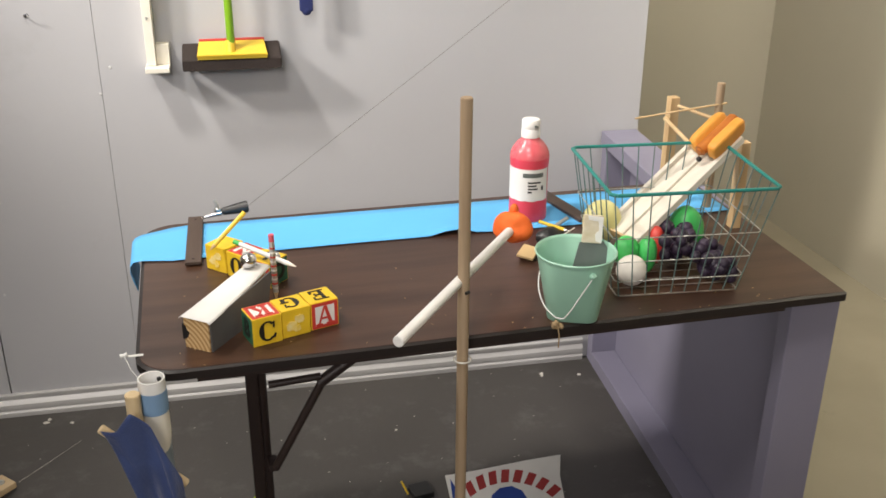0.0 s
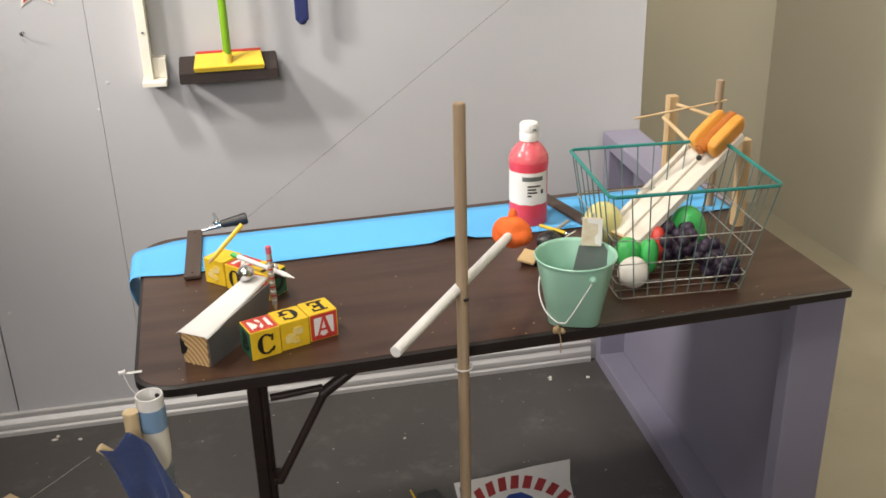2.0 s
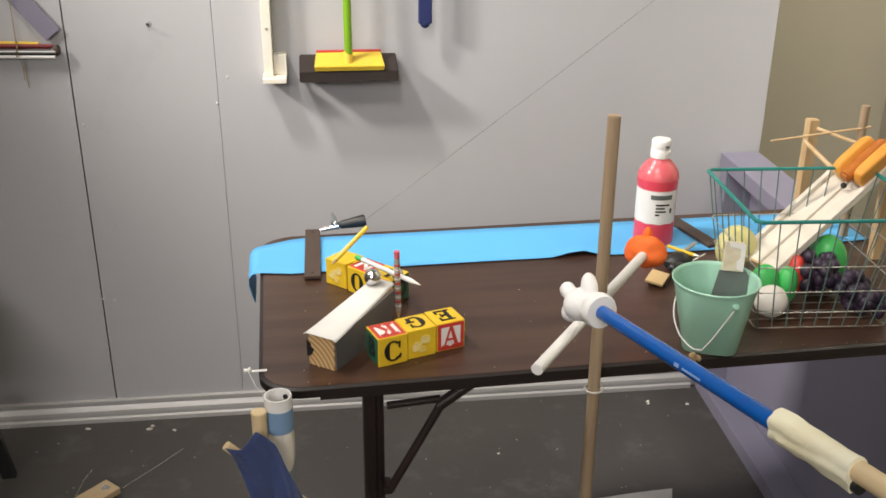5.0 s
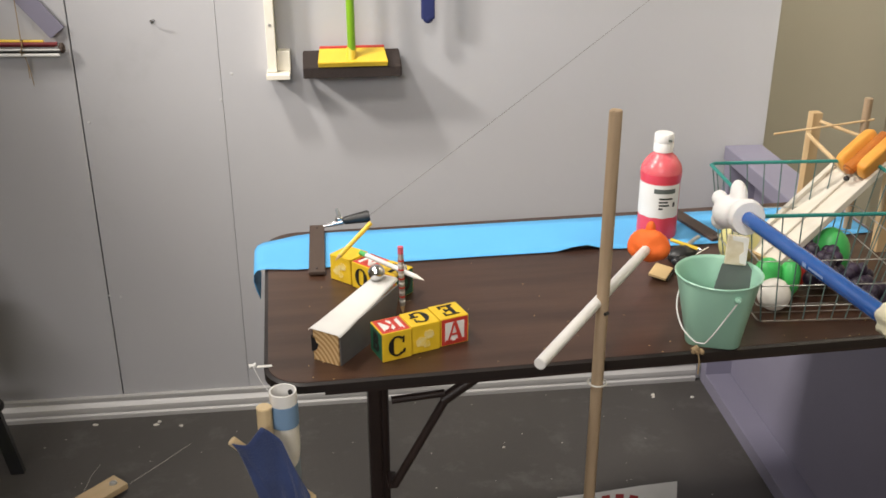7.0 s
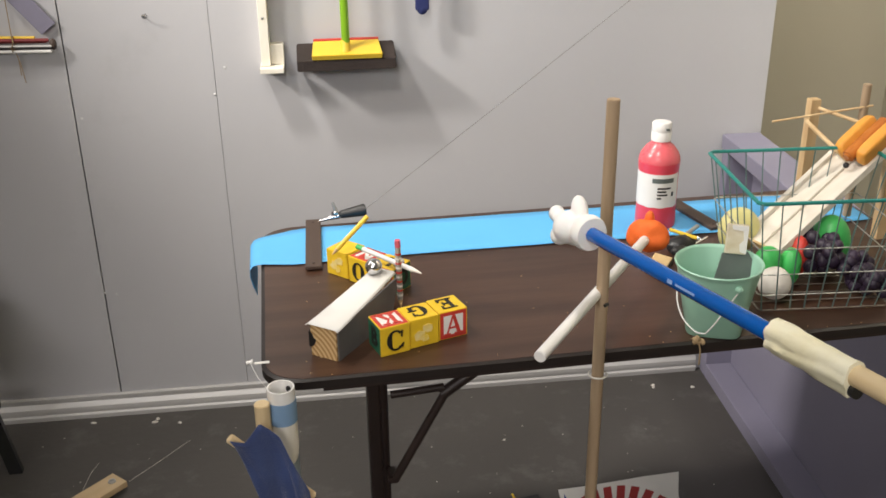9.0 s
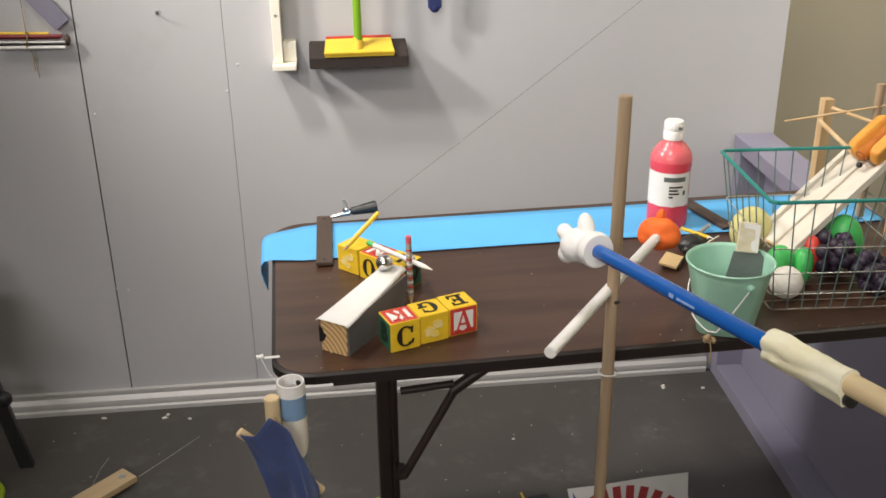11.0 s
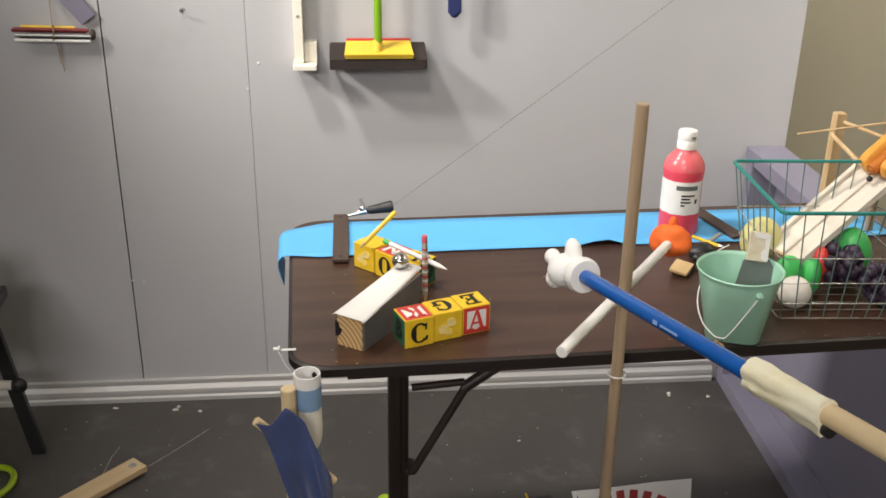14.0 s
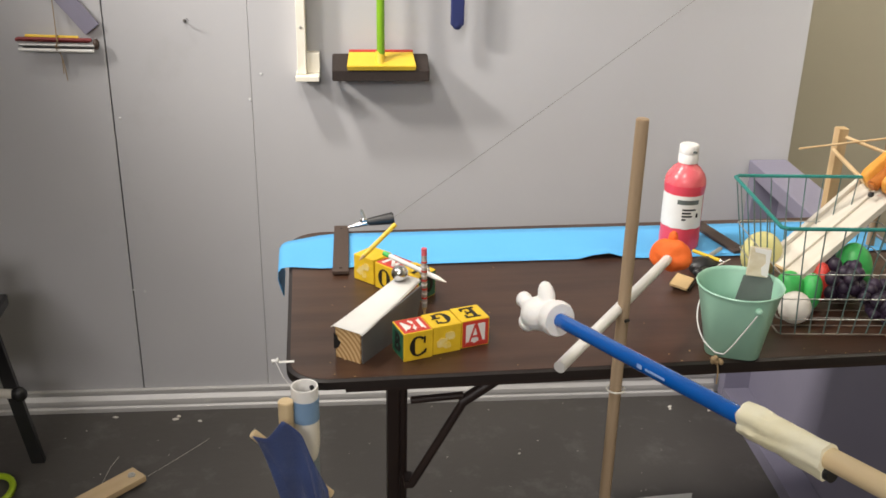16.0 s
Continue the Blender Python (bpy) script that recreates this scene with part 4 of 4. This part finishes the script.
# ---- on the floor ----
M_PINE2 = mat("plank_pine", (0.58, 0.44, 0.27), 0.55, second=(0.50, 0.36, 0.20), stretch=(0.12, 1, 1), scale=40, mix=0.35, bump=0.2)
plank = thing("wooden_plank", "short pale plank with a bolt lying on floor", "plank", pose(-0.3975, 0.823, 0.0, 0, 0, -136))
part("board", box(bmesh.new(), 0, 0.42, -0.027, 0.027, 0.012, 0.028, bevel=0.0015), M_PINE2, plank)
part("bolt", lathe(bmesh.new(), [(0, 0.0295), (0.003, 0.0295), (0.0035, 0.031), (0.009, 0.0308), (0.0095, 0.028), (0, 0.028)], 18, pose(0.022, 0, 0)), M_WIRE, plank, "grey bolt with washer", True)
part("foot_block", box(bmesh.new(), 0.10, 0.16, -0.02, 0.02, 0, 0.0118), M_SLAT, plank)
tagged(part("thread", wire(bmesh.new(), [(-0.376, 0.812, 0.02), (-0.312, 0.900, 0.009), (-0.247, 0.988, 0.001)], 0.0004, 5), M_CHALK), "pale thread running over the dark floor", "thread")
tagged(part("thread", wire(bmesh.new(), [(-0.49, 0.80, 0.001), (-0.475, 0.87, 0.012), (-0.465, 0.93, 0.001)], 0.0004, 5), M_CHALK), "pale thread running over the dark floor", "thread")
bm = bmesh.new()
for x, y, s in ((-0.505, 1.115, 0.007), (-0.344, 1.090, 0.008), (-0.337, 1.104, 0.006), (-0.279, 1.075, 0.006), (0.55, 0.84, 0.004), (1.016, 1.019, 0.007), (1.013, 1.008, 0.005), (1.12, 0.99, 0.006)):
    blob(bm, (x, y, 0.002), (s, s * 0.6, 0.003), seg=10, lump=0.003, freq=200)
for k in range(70):
    blob(bm, (rc.uniform(-0.7, 1.1), rc.uniform(0.3, 1.1), 0.0006), (rc.uniform(0.0008, 0.0028), rc.uniform(0.0008, 0.002), 0.0006), seg=6)
tagged(part("plaster_chips", bm, M_CHALK), "white chips scattered on the black floor", "chips", kind="stuff")


M_SIGNRED = mat("dark_red_print", (0.36, 0.035, 0.035), 0.6)


def sign():
    t = thing("paper_sign", "white paper sign with arched red print and blue mark", "sign", pose(0.600, 0.497, 0.066, 35, 0, 1.5))
    part("sheet", prism(bmesh.new(), [(0.0, 0.026), (0.08, 0.026), (0.20, 0.030), (0.288, 0.030), (0.272, -0.02), (0.264, -0.108), (0.0, -0.108)], -0.001, 0.001), M_PAPERW, t)
    slant = Matrix(((1, 0.22, 0, 0), (0, 1, 0, 0), (0, 0, 1, 0), (0, 0, 0, 1)))
    for i in range(8):
        a = radians(116 - 74 * i / 7)
        c = Vector((0.124 + 0.165 * math.cos(a), -0.163 + 0.165 * math.sin(a), 0.0012))
        m = Matrix.Translation(c) @ Matrix.Rotation(a - Q, 4, "Z") @ slant
        part("print_bar", box(bmesh.new(), -0.0095, 0.0095, -0.0155, 0.0155, -0.0001, 0.0004, m), M_SIGNRED, t)
    part("print_arc", prism(bmesh.new(), [(0.085, -0.070), (0.098, -0.038), (0.120, -0.025), (0.150, -0.025), (0.172, -0.040), (0.182, -0.070)], 0.0011, 0.0016), M_BLUESIGN, t)
    part("print_mark", prism(bmesh.new(), [(0.004, -0.04), (0.010, 0.016), (0.030, -0.04)], 0.0011, 0.0016), M_BLUESIGN, t)
    part("prop", box(bmesh.new(), 0.12, 0.16, -0.10, -0.02, -0.008, -0.0012), M_SLAT, t)
    return t


sign()
t = thing("black_box", "small black box with a yellow stick on floor", "box", pose(0.528, 0.570, 0, 0, 0, 8))
part("case", box(bmesh.new(), 0, 0.05, -0.03, 0.02, 0, 0.016, bevel=0.003), M_BLACK, t)
part("stick", rod(bmesh.new(), (-0.006, 0.0, 0.004), (-0.018, 0.012, 0.036), 0.0025), M_YELPL, t, "thin yellow stick", True)
tagged(part("tennis_ball", blob(bmesh.new(), (0, 0, 0), (0.022, 0.022, 0.022), seg=24), mat("lime_felt", (0.42, 0.62, 0.03), 0.8, bump=0.5, fine=400), smooth=True), "lime yellow ball on the floor under table", "ball").location = (0.183, 0.60, 0.022)
bm = bmesh.new()
wire(bm, [(-0.735 + 0.045 * math.cos(a), 0.80 + 0.06 * math.sin(a), 0.012) for a in [k * math.tau / 24 for k in range(25)]], 0.008, 8)
tagged(part("hoop", bm, mat("lime_plastic", (0.45, 0.65, 0.02), 0.4), smooth=True), "lime yellow plastic hoop on the dark floor", "hoop")


def stool():
    t = thing("folding_chair", "black folding chair standing by the set wall", "chair", pose(-0.66, 0.93, 0))
    part("leg", box(bmesh.new(), -0.016, 0.016, -0.009, 0.009, 0, 0.56, Matrix(((1, 0, -0.16, 0), (0, 1, 0, 0), (0, 0, 1, 0), (0, 0, 0, 1))), bevel=0.002), M_BLACK, t)
    part("leg", box(bmesh.new(), -0.016, 0.016, -0.009, 0.009, 0, 0.52, Matrix(((1, 0, 0.16, -0.20), (0, 1, 0, 0.03), (0, 0, 1, 0), (0, 0, 0, 1))), bevel=0.002), M_BLACK, t)
    part("leg", box(bmesh.new(), -0.016, 0.016, -0.009, 0.009, 0, 0.43, Matrix(((1, 0, -0.16, -0.02), (0, 1, 0, -0.30), (0, 0, 1, 0), (0, 0, 0, 1))), bevel=0.002), M_BLACK, t)
    part("seat", box(bmesh.new(), -0.34, -0.02, -0.33, 0.04, 0.42, 0.45, bevel=0.006), M_BLACK, t)
    part("rail", rod(bmesh.new(), (-0.01, -0.012, 0.205), (-0.30, -0.012, 0.225), 0.012), M_CHALK, t, "pale grey cross rail", True)
    part("rail_knob", blob(bmesh.new(), (-0.016, -0.014, 0.205), (0.020, 0.016, 0.020)), M_BLACK, t, smooth=True)
    return t


stool()

# ---- on the set wall (x along it, y out of it is minus) ----
def on_wall(name, label, category, x, z, group=""):
    return thing(name, label, category, WALL @ pose(x, 0, z), group)


t = on_wall("shelf_bracket", "cream painted wooden bracket strip on the wall", "bracket", 0.0, 0.925)
part("strip", box(bmesh.new(), 0.019, 0.040, -0.045, 0.0, 0.013, 1.1, bevel=0.0015), M_CREAM, t)
part("foot", box(bmesh.new(), 0.015, 0.070, -0.068, 0.0, 0.0, 0.012, bevel=0.0015), M_CREAM, t)
part("side_plate", box(bmesh.new(), 0.0405, 0.071, -0.03, 0.0, 0.0125, 0.060, bevel=0.0015), M_CREAM, t)
for z in (0.124,):
    part("screw", lathe(bmesh.new(), [(0, 0.0475), (0.003, 0.047), (0.0035, 0.045), (0, 0.045)], 12, Matrix.Translation((0.029, 0, z)) @ Matrix.Rotation(Q, 4, "X")), M_WIRE, t)
part("pin", rod(bmesh.new(), (0.012, -0.05, 0.004), (0.020, -0.04, 0.014), 0.0012), M_STEEL, t)


CAP = pose(0, -0.0925, 0.0285, 17)
SECTION = Matrix(((0, 0, 1, 0), (1, 0, 0, 0), (0, 1, 0, 0), (0, 0, 0, 1)))


def broom():
    t = on_wall("push_broom", "brown push broom with yellow cap and green handle", "broom", -0.003, 0.934)
    bm = bmesh.new()
    prism(bm, [(-0.088, -0.003), (-0.010, -0.003), (-0.010, 0.046), (-0.084, 0.024), (-0.088, 0.021)], 0.104, 0.333, SECTION, bevel=0.002)
    part("bristles", bm, M_BROWNB, t, "dark brown bristle block")
    part("back_plate", box(bmesh.new(), 0.144, 0.297, -0.024, -0.016, 0.0450, 0.0575, bevel=0.002), M_RED, t, "thin red plate")
    part("cap", prism(bmesh.new(), [(0.139, 0.0), (0.301, 0.0), (0.296, 0.068), (0.144, 0.068)], 0.0, 0.006, CAP, bevel=0.001), M_YELPL, t, "yellow plastic cap")
    part("cap_lip", box(bmesh.new(), 0.140, 0.300, 0.0005, 0.004, -0.006, 0.0, CAP, bevel=0.001), M_YELPL, t)
    part("handle", rod(bmesh.new(), (0.2185, -0.070, 0.040), (0.2185, -0.035, 1.25), 0.0095, seg=20), M_GREENPL, t, "green lacquered handle", True)
    part("socket", rod(bmesh.new(), (0.2165, -0.074, 0.034), (0.2175, -0.066, 0.062), 0.0118, seg=20), M_YELPL, t, smooth=True)
    return t


broom()
t = on_wall("cloth_strap", "navy blue cloth strap hanging on the wall", "strap", 0.397, 1.046)
part("band", box(bmesh.new(), -0.016, 0.016, -0.052, -0.040, 0.008, 0.6, bevel=0.004), M_NAVY, t)
part("tip", blob(bmesh.new(), (0, -0.046, 0.010), (0.012, 0.007, 0.012)), M_NAVY, t, smooth=True)
part("peg", rod(bmesh.new(), (0, -0.05, 0.58), (0, 0, 0.58), 0.004), M_STEEL, t)
t = on_wall("pencil_bundle", "bundle of red and silver pencils tied with string", "pencils", -0.536, 1.001)
for i, (dz, dy, m, x0, x1) in enumerate(((0.012, -0.014, M_DKRED, -0.092, 0.075), (0.016, -0.022, M_DKRED, -0.085, 0.082), (0.020, -0.012, M_YELPL, -0.07, 0.05), (0.003, -0.026, M_WIRE, -0.082, 0.088), (-0.003, -0.018, M_BLACK, -0.075, 0.083), (-0.009, -0.024, M_WHITEP, -0.085, 0.085))):
    part("pencil", rod(bmesh.new(), (x0, dy, dz), (x1, dy, dz - 0.004), 0.0042, seg=8), m, t)
part("dark_end", blob(bmesh.new(), (0.090, -0.02, 0.002), (0.008, 0.01, 0.013)), M_SLAT, t, smooth=True)
part("tie", wire(bmesh.new(), [(0.004 + 0.003 * math.sin(3 * a), -0.019 + 0.013 * math.cos(a), 0.004 + 0.019 * math.sin(a)) for a in [k * math.tau / 16 for k in range(33)]], 0.0013, 6), M_TWINE, t)
part("tie_end", wire(bmesh.new(), [(0.004, -0.02, 0.5), (0.003, -0.02, 0.1), (0.005, -0.028, 0.0), (0.011, -0.018, -0.04), (0.014, -0.014, -0.085)], 0.0012, 6), M_TWINE, t)
part("tie_end", wire(bmesh.new(), [(0.005, -0.028, 0.0), (0.008, -0.016, -0.03), (0.007, -0.013, -0.068)], 0.0012, 6), M_TWINE, t)
t = on_wall("purple_strap", "faded purple cloth strap hanging aslant on the wall", "strap", -0.488, 1.032)
part("band", box(bmesh.new(), -0.021, 0.021, -0.014, -0.008, 0.0, 0.30, Matrix.Translation((0.036, 0, 0.004)) @ Matrix.Rotation(radians(-38), 4, "Y"), bevel=0.0015), M_PURPLE, t)
part("nail", rod(bmesh.new(), (-0.13, -0.016, 0.22), (-0.13, 0, 0.22), 0.003), M_STEEL, t)
t = on_wall("wire_hook", "small bent metal hook screwed into the wall", "hook", -0.242, 1.055)
part("hook", wire(bmesh.new(), [(0, 0, 0), (0, -0.014, 0.0), (0.002, -0.022, 0.004), (0.010, -0.026, 0.010), (0.012, -0.022, 0.004)], 0.0014, 8), M_STEEL, t, smooth=True)
part("plate", lathe(bmesh.new(), [(0, 0.003), (0.004, 0.0025), (0.005, 0), (0, 0)], 12, Matrix.Rotation(Q, 4, "X")), M_STEEL, t)
for x, z in ((-0.0705, 0.928), (-0.428, 0.36), (-0.415, 0.82), (-0.10, 0.865), (-0.40, 0.355)):
    t = on_wall("wall_screw", "small pale screw head in the wall panel", "screw", x, z, "screws in the wall panels")
    part("screw_head", lathe(bmesh.new(), [(0, 0.0015), (0.0026, 0.0012), (0.0036, 0), (0, 0)], 14, Matrix.Rotation(Q, 4, "X")), M_SCREW, t, smooth=True)
t = on_wall("paper_star", "red and white paper star pinned to the wall", "star", -0.195, 1.165)
for r, off, m in ((0.062, 0.001, M_PAPERW), (0.050, 0.0022, M_RED)):
    part("star_layer", prism(bmesh.new(), [((r if k % 2 == 0 else r * 0.45) * math.sin(k * math.pi / 5), (r if k % 2 == 0 else r * 0.45) * math.cos(k * math.pi / 5)) for k in range(10)], off, off + 0.001, Matrix.Rotation(Q, 4, "X")), m, t)


# ---- the wand and the card that come into view ----
def wand():
    t = thing("reaching_wand", "blue stick with white toy glove and taped wooden grip", "wand")
    part("stick", rod(bmesh.new(), (0, 0, -0.33), (0, 0, 0.012), 0.0090, seg=28), M_BLUEBAR, t, "glossy blue lacquered stick", True)
    bm = bmesh.new()
    face = Matrix.Rotation(radians(-92), 4, "Z") @ Matrix.Translation((0.0089, 0, 0))
    box(bm, 0, 0.0004, -0.0012, 0.0012, -0.21, -0.178, face)
    box(bm, 0, 0.0004, -0.0022, 0.0022, -0.172, -0.164, face)
    part("print_bar", bm, M_PALEPRINT, t, "small faded pale print on the stick")
    tmp = bmesh.new()
    lathe(tmp, [(0, 0.0), (0.014, 0.0), (0.0205, 0.0), (0.0222, 0.004), (0.0225, 0.011), (0.0208, 0.017), (0.0192, 0.021), (0, 0.023)], 32)
    glove = part("cuff", tmp, M_FOAM, t, "rolled white foam cuff", True)
    bm = bmesh.new()
    blob(bm, (0.0, -0.003, 0.022), (0.0185, 0.0185, 0.014), seg=22)
    blob(bm, (-0.002, -0.009, 0.038), (0.0215, 0.0215, 0.0200), seg=22)
    blob(bm, (0.022, -0.002, 0.033), (0.019, 0.0108, 0.0108), pose(0, 0, 0, 0, -30, 0), seg=18)
    blob(bm, (0.003, -0.010, 0.056), (0.020, 0.0108, 0.0108), pose(0, 0, 0, 0, -82, 0), seg=18)
    blob(bm, (0.0070, -0.011, 0.069), (0.0108, 0.0105, 0.0100), seg=16)
    blob(bm, (-0.015, -0.015, 0.047), (0.0130, 0.0125, 0.0125), seg=16)
    blob(bm, (-0.015, 0.003, 0.041), (0.0120, 0.0120, 0.0120), seg=16)
    ob = part("glove", bm, M_FOAM, t, "puffy white toy glove", True, 180)
    re = ob.modifiers.new("merge", "REMESH")
    re.mode, re.voxel_size, re.use_smooth_shade = "VOXEL", 0.0014, True
    sm = ob.modifiers.new("soften", "SMOOTH")
    sm.factor, sm.iterations = 0.6, 5
    bm = bmesh.new()
    n = 26
    rings = []
    for i in range(13):
        z = -0.318 - 0.100 * i / 12
        ring = []
        for k in range(n):
            a = k * math.tau / n
            r = 0.0146 + 0.0024 * noise.noise(Vector((2.2 * math.cos(a), 2.2 * math.sin(a), z * 70))) + 0.0028 * math.cos(2 * a + 0.6) + 0.0008 * math.cos(5 * a + 40 * z)
            ring.append(bm.verts.new((r * math.cos(a), r * math.sin(a), z)))
        rings.append(ring)
    for a, b in zip(rings, rings[1:]):
        for k in range(n):
            bm.faces.new((a[k], a[(k + 1) % n], b[(k + 1) % n], b[k]))
    bm.faces.new(rings[0]), bm.faces.new(rings[-1])
    part("tape_wrap", bm, M_TAPE, t, "thick wrap of creamy masking tape", True)
    part("black_end", rod(bmesh.new(), (-0.009, 0.0, -0.424), (-0.009, 0.0, -0.41), 0.0065), M_BLACK, t)
    part("grip", rod(bmesh.new(), (0.004, 0, -1.0), (0.004, 0, -0.41), 0.0098, seg=20), M_PINEL, t, "pale wooden grip", True)
    return t


M_FOAM = mat("white_foam", (0.88, 0.87, 0.86), 0.85, second=(0.82, 0.81, 0.80), scale=30, mix=0.2, bump=0.25, fine=300, sub=0.1)
M_PALEPRINT = mat("pale_blue_print", (0.36, 0.50, 0.78), 0.4, second=(0.20, 0.36, 0.70), scale=90, mix=0.5, bump=0.02)
WAND_THING = wand()
CARD_THING = thing("white_card", "plain white card carried past the table", "card")
part("sheet", prism(bmesh.new(), [(0, 0), (0.21, 0.012), (0.21, -0.28), (0.0, -0.28)], -0.0012, 0.0012), M_PAPERW, CARD_THING)

WAND = [
    (0, 0.7476, -0.6685, 0.2835, -166.3, -68.7, 71.4),
    (1.9, 0.7476, -0.6685, 0.2835, -166.3, -68.7, 71.4),
    (2.5, 0.6976, -0.4185, 0.7335, -166.3, -68.7, 71.4),
    (2.6, 0.6927, -0.3841, 0.8086, -157.2, -73.7, 65.4),
    (2.7, 0.6793, -0.3611, 0.8538, -149.5, -76.3, 59.3),
    (2.8, 0.6472, -0.3434, 0.8776, -134.9, -77.1, 50.3),
    (3, 0.5577, -0.3112, 0.9052, -118.9, -76.6, 41.2),
    (3.5, 0.4595, -0.2763, 0.9266, -115.5, -76.2, 40.7),
    (4, 0.4381, -0.2482, 0.9331, -117.7, -77.2, 42.7),
    (4.5, 0.4207, -0.2191, 0.9331, -117.3, -78.5, 43.2),
    (4.7, 0.4115, -0.208, 0.9226, -120.4, -79.1, 45.3),
    (5.6, 0.5011, -0.1972, 0.9872, -130.5, -82.2, 45.9),
    (6.8, 0.6024, -0.195, 1.036, -152.1, -84.4, 59.0),
    (7, 0.602, -0.1955, 1.036, -151.9, -84.4, 58.8),
    (7.5, 0.6072, -0.1922, 1.033, -147.4, -84.4, 54.6),
    (8, 0.6278, -0.1886, 1.028, -151.7, -84.5, 58.2),
    (8.5, 0.6235, -0.1935, 1.017, -156.7, -83.8, 62.7),
    (8.6, 0.614, -0.193, 1.014, -153.8, -83.6, 60.4),
    (8.7, 0.5878, -0.1925, 1.006, -145.8, -82.8, 55.0),
    (8.8, 0.523, -0.1831, 1.003, -130.2, -81.6, 44.5),
    (8.9, 0.4686, -0.174, 1.003, -120.8, -80.5, 39.1),
    (9, 0.4176, -0.165, 1.003, -108.4, -78.8, 32.5),
    (9.1, 0.4016, -0.1616, 1.005, -106.9, -78.3, 32.6),
    (9.2, 0.3923, -0.1601, 1.005, -105.6, -78.0, 32.4),
    (11.3, 0.411, -0.175, 0.9786, -125.1, -79.0, 46.9),
    (11.5, 0.4025, -0.173, 0.9802, -124.4, -79.0, 46.4),
    (12, 0.4018, -0.1818, 0.9782, -125.8, -79.1, 48.0),
    (12.5, 0.3778, -0.186, 0.9751, -124.4, -79.1, 47.6),
    (13, 0.3826, -0.1961, 0.972, -129.0, -79.0, 51.1),
    (13.5, 0.367, -0.2019, 0.9698, -131.5, -79.4, 54.2),
    (14, 0.3681, -0.2055, 0.9661, -133.8, -79.4, 56.3),
    (14.5, 0.3688, -0.2065, 0.9645, -136.1, -79.3, 58.6),
    (15, 0.3675, -0.2052, 0.9576, -137.3, -79.5, 60.7),
    (15.5, 0.3478, -0.2002, 0.9538, -130.5, -79.3, 56.8),
    (16, 0.3396, -0.2125, 0.933, -130.9, -77.8, 59.2),
]
CARD = [
    (0, 0.5759, -0.8686, 0.9583, 55.3, 44.4, -34.1),
    (10.2, 0.5759, -0.8686, 0.9583, 55.3, 44.4, -34.1),
    (11.3, 0.4109, -0.7607, 1.102, 54.1, 46.6, -36.2),
    (11.4, 0.4017, -0.7585, 1.104, 54.1, 46.6, -36.2),
    (11.5, 0.395, -0.7563, 1.107, 54.1, 46.6, -36.2),
    (11.6, 0.3907, -0.7556, 1.111, 54.1, 46.5, -36.1),
    (11.7, 0.3872, -0.7558, 1.113, 54.1, 46.4, -36.1),
    (11.8, 0.3837, -0.7569, 1.113, 54.1, 46.3, -36.1),
    (11.9, 0.3988, -0.7617, 1.111, 55.3, 44.6, -34.5),
    (12, 0.4227, -0.7712, 1.102, 55.3, 44.5, -34.5),
    (12.3, 0.5031, -0.8137, 1.043, 55.2, 44.3, -34.4),
    (12.8, 0.5759, -0.8686, 0.9583, 55.3, 44.4, -34.1),
    (16, 0.5759, -0.8686, 0.9583, 55.3, 44.4, -34.1),
]


# ---- what moves ----
def motions():
    walk(WAND_THING, [(t_, pose(*p_)) for t_, *p_ in WAND])
    walk(CARD_THING, [(t_, pose(*p_)) for t_, *p_ in CARD])


motions()
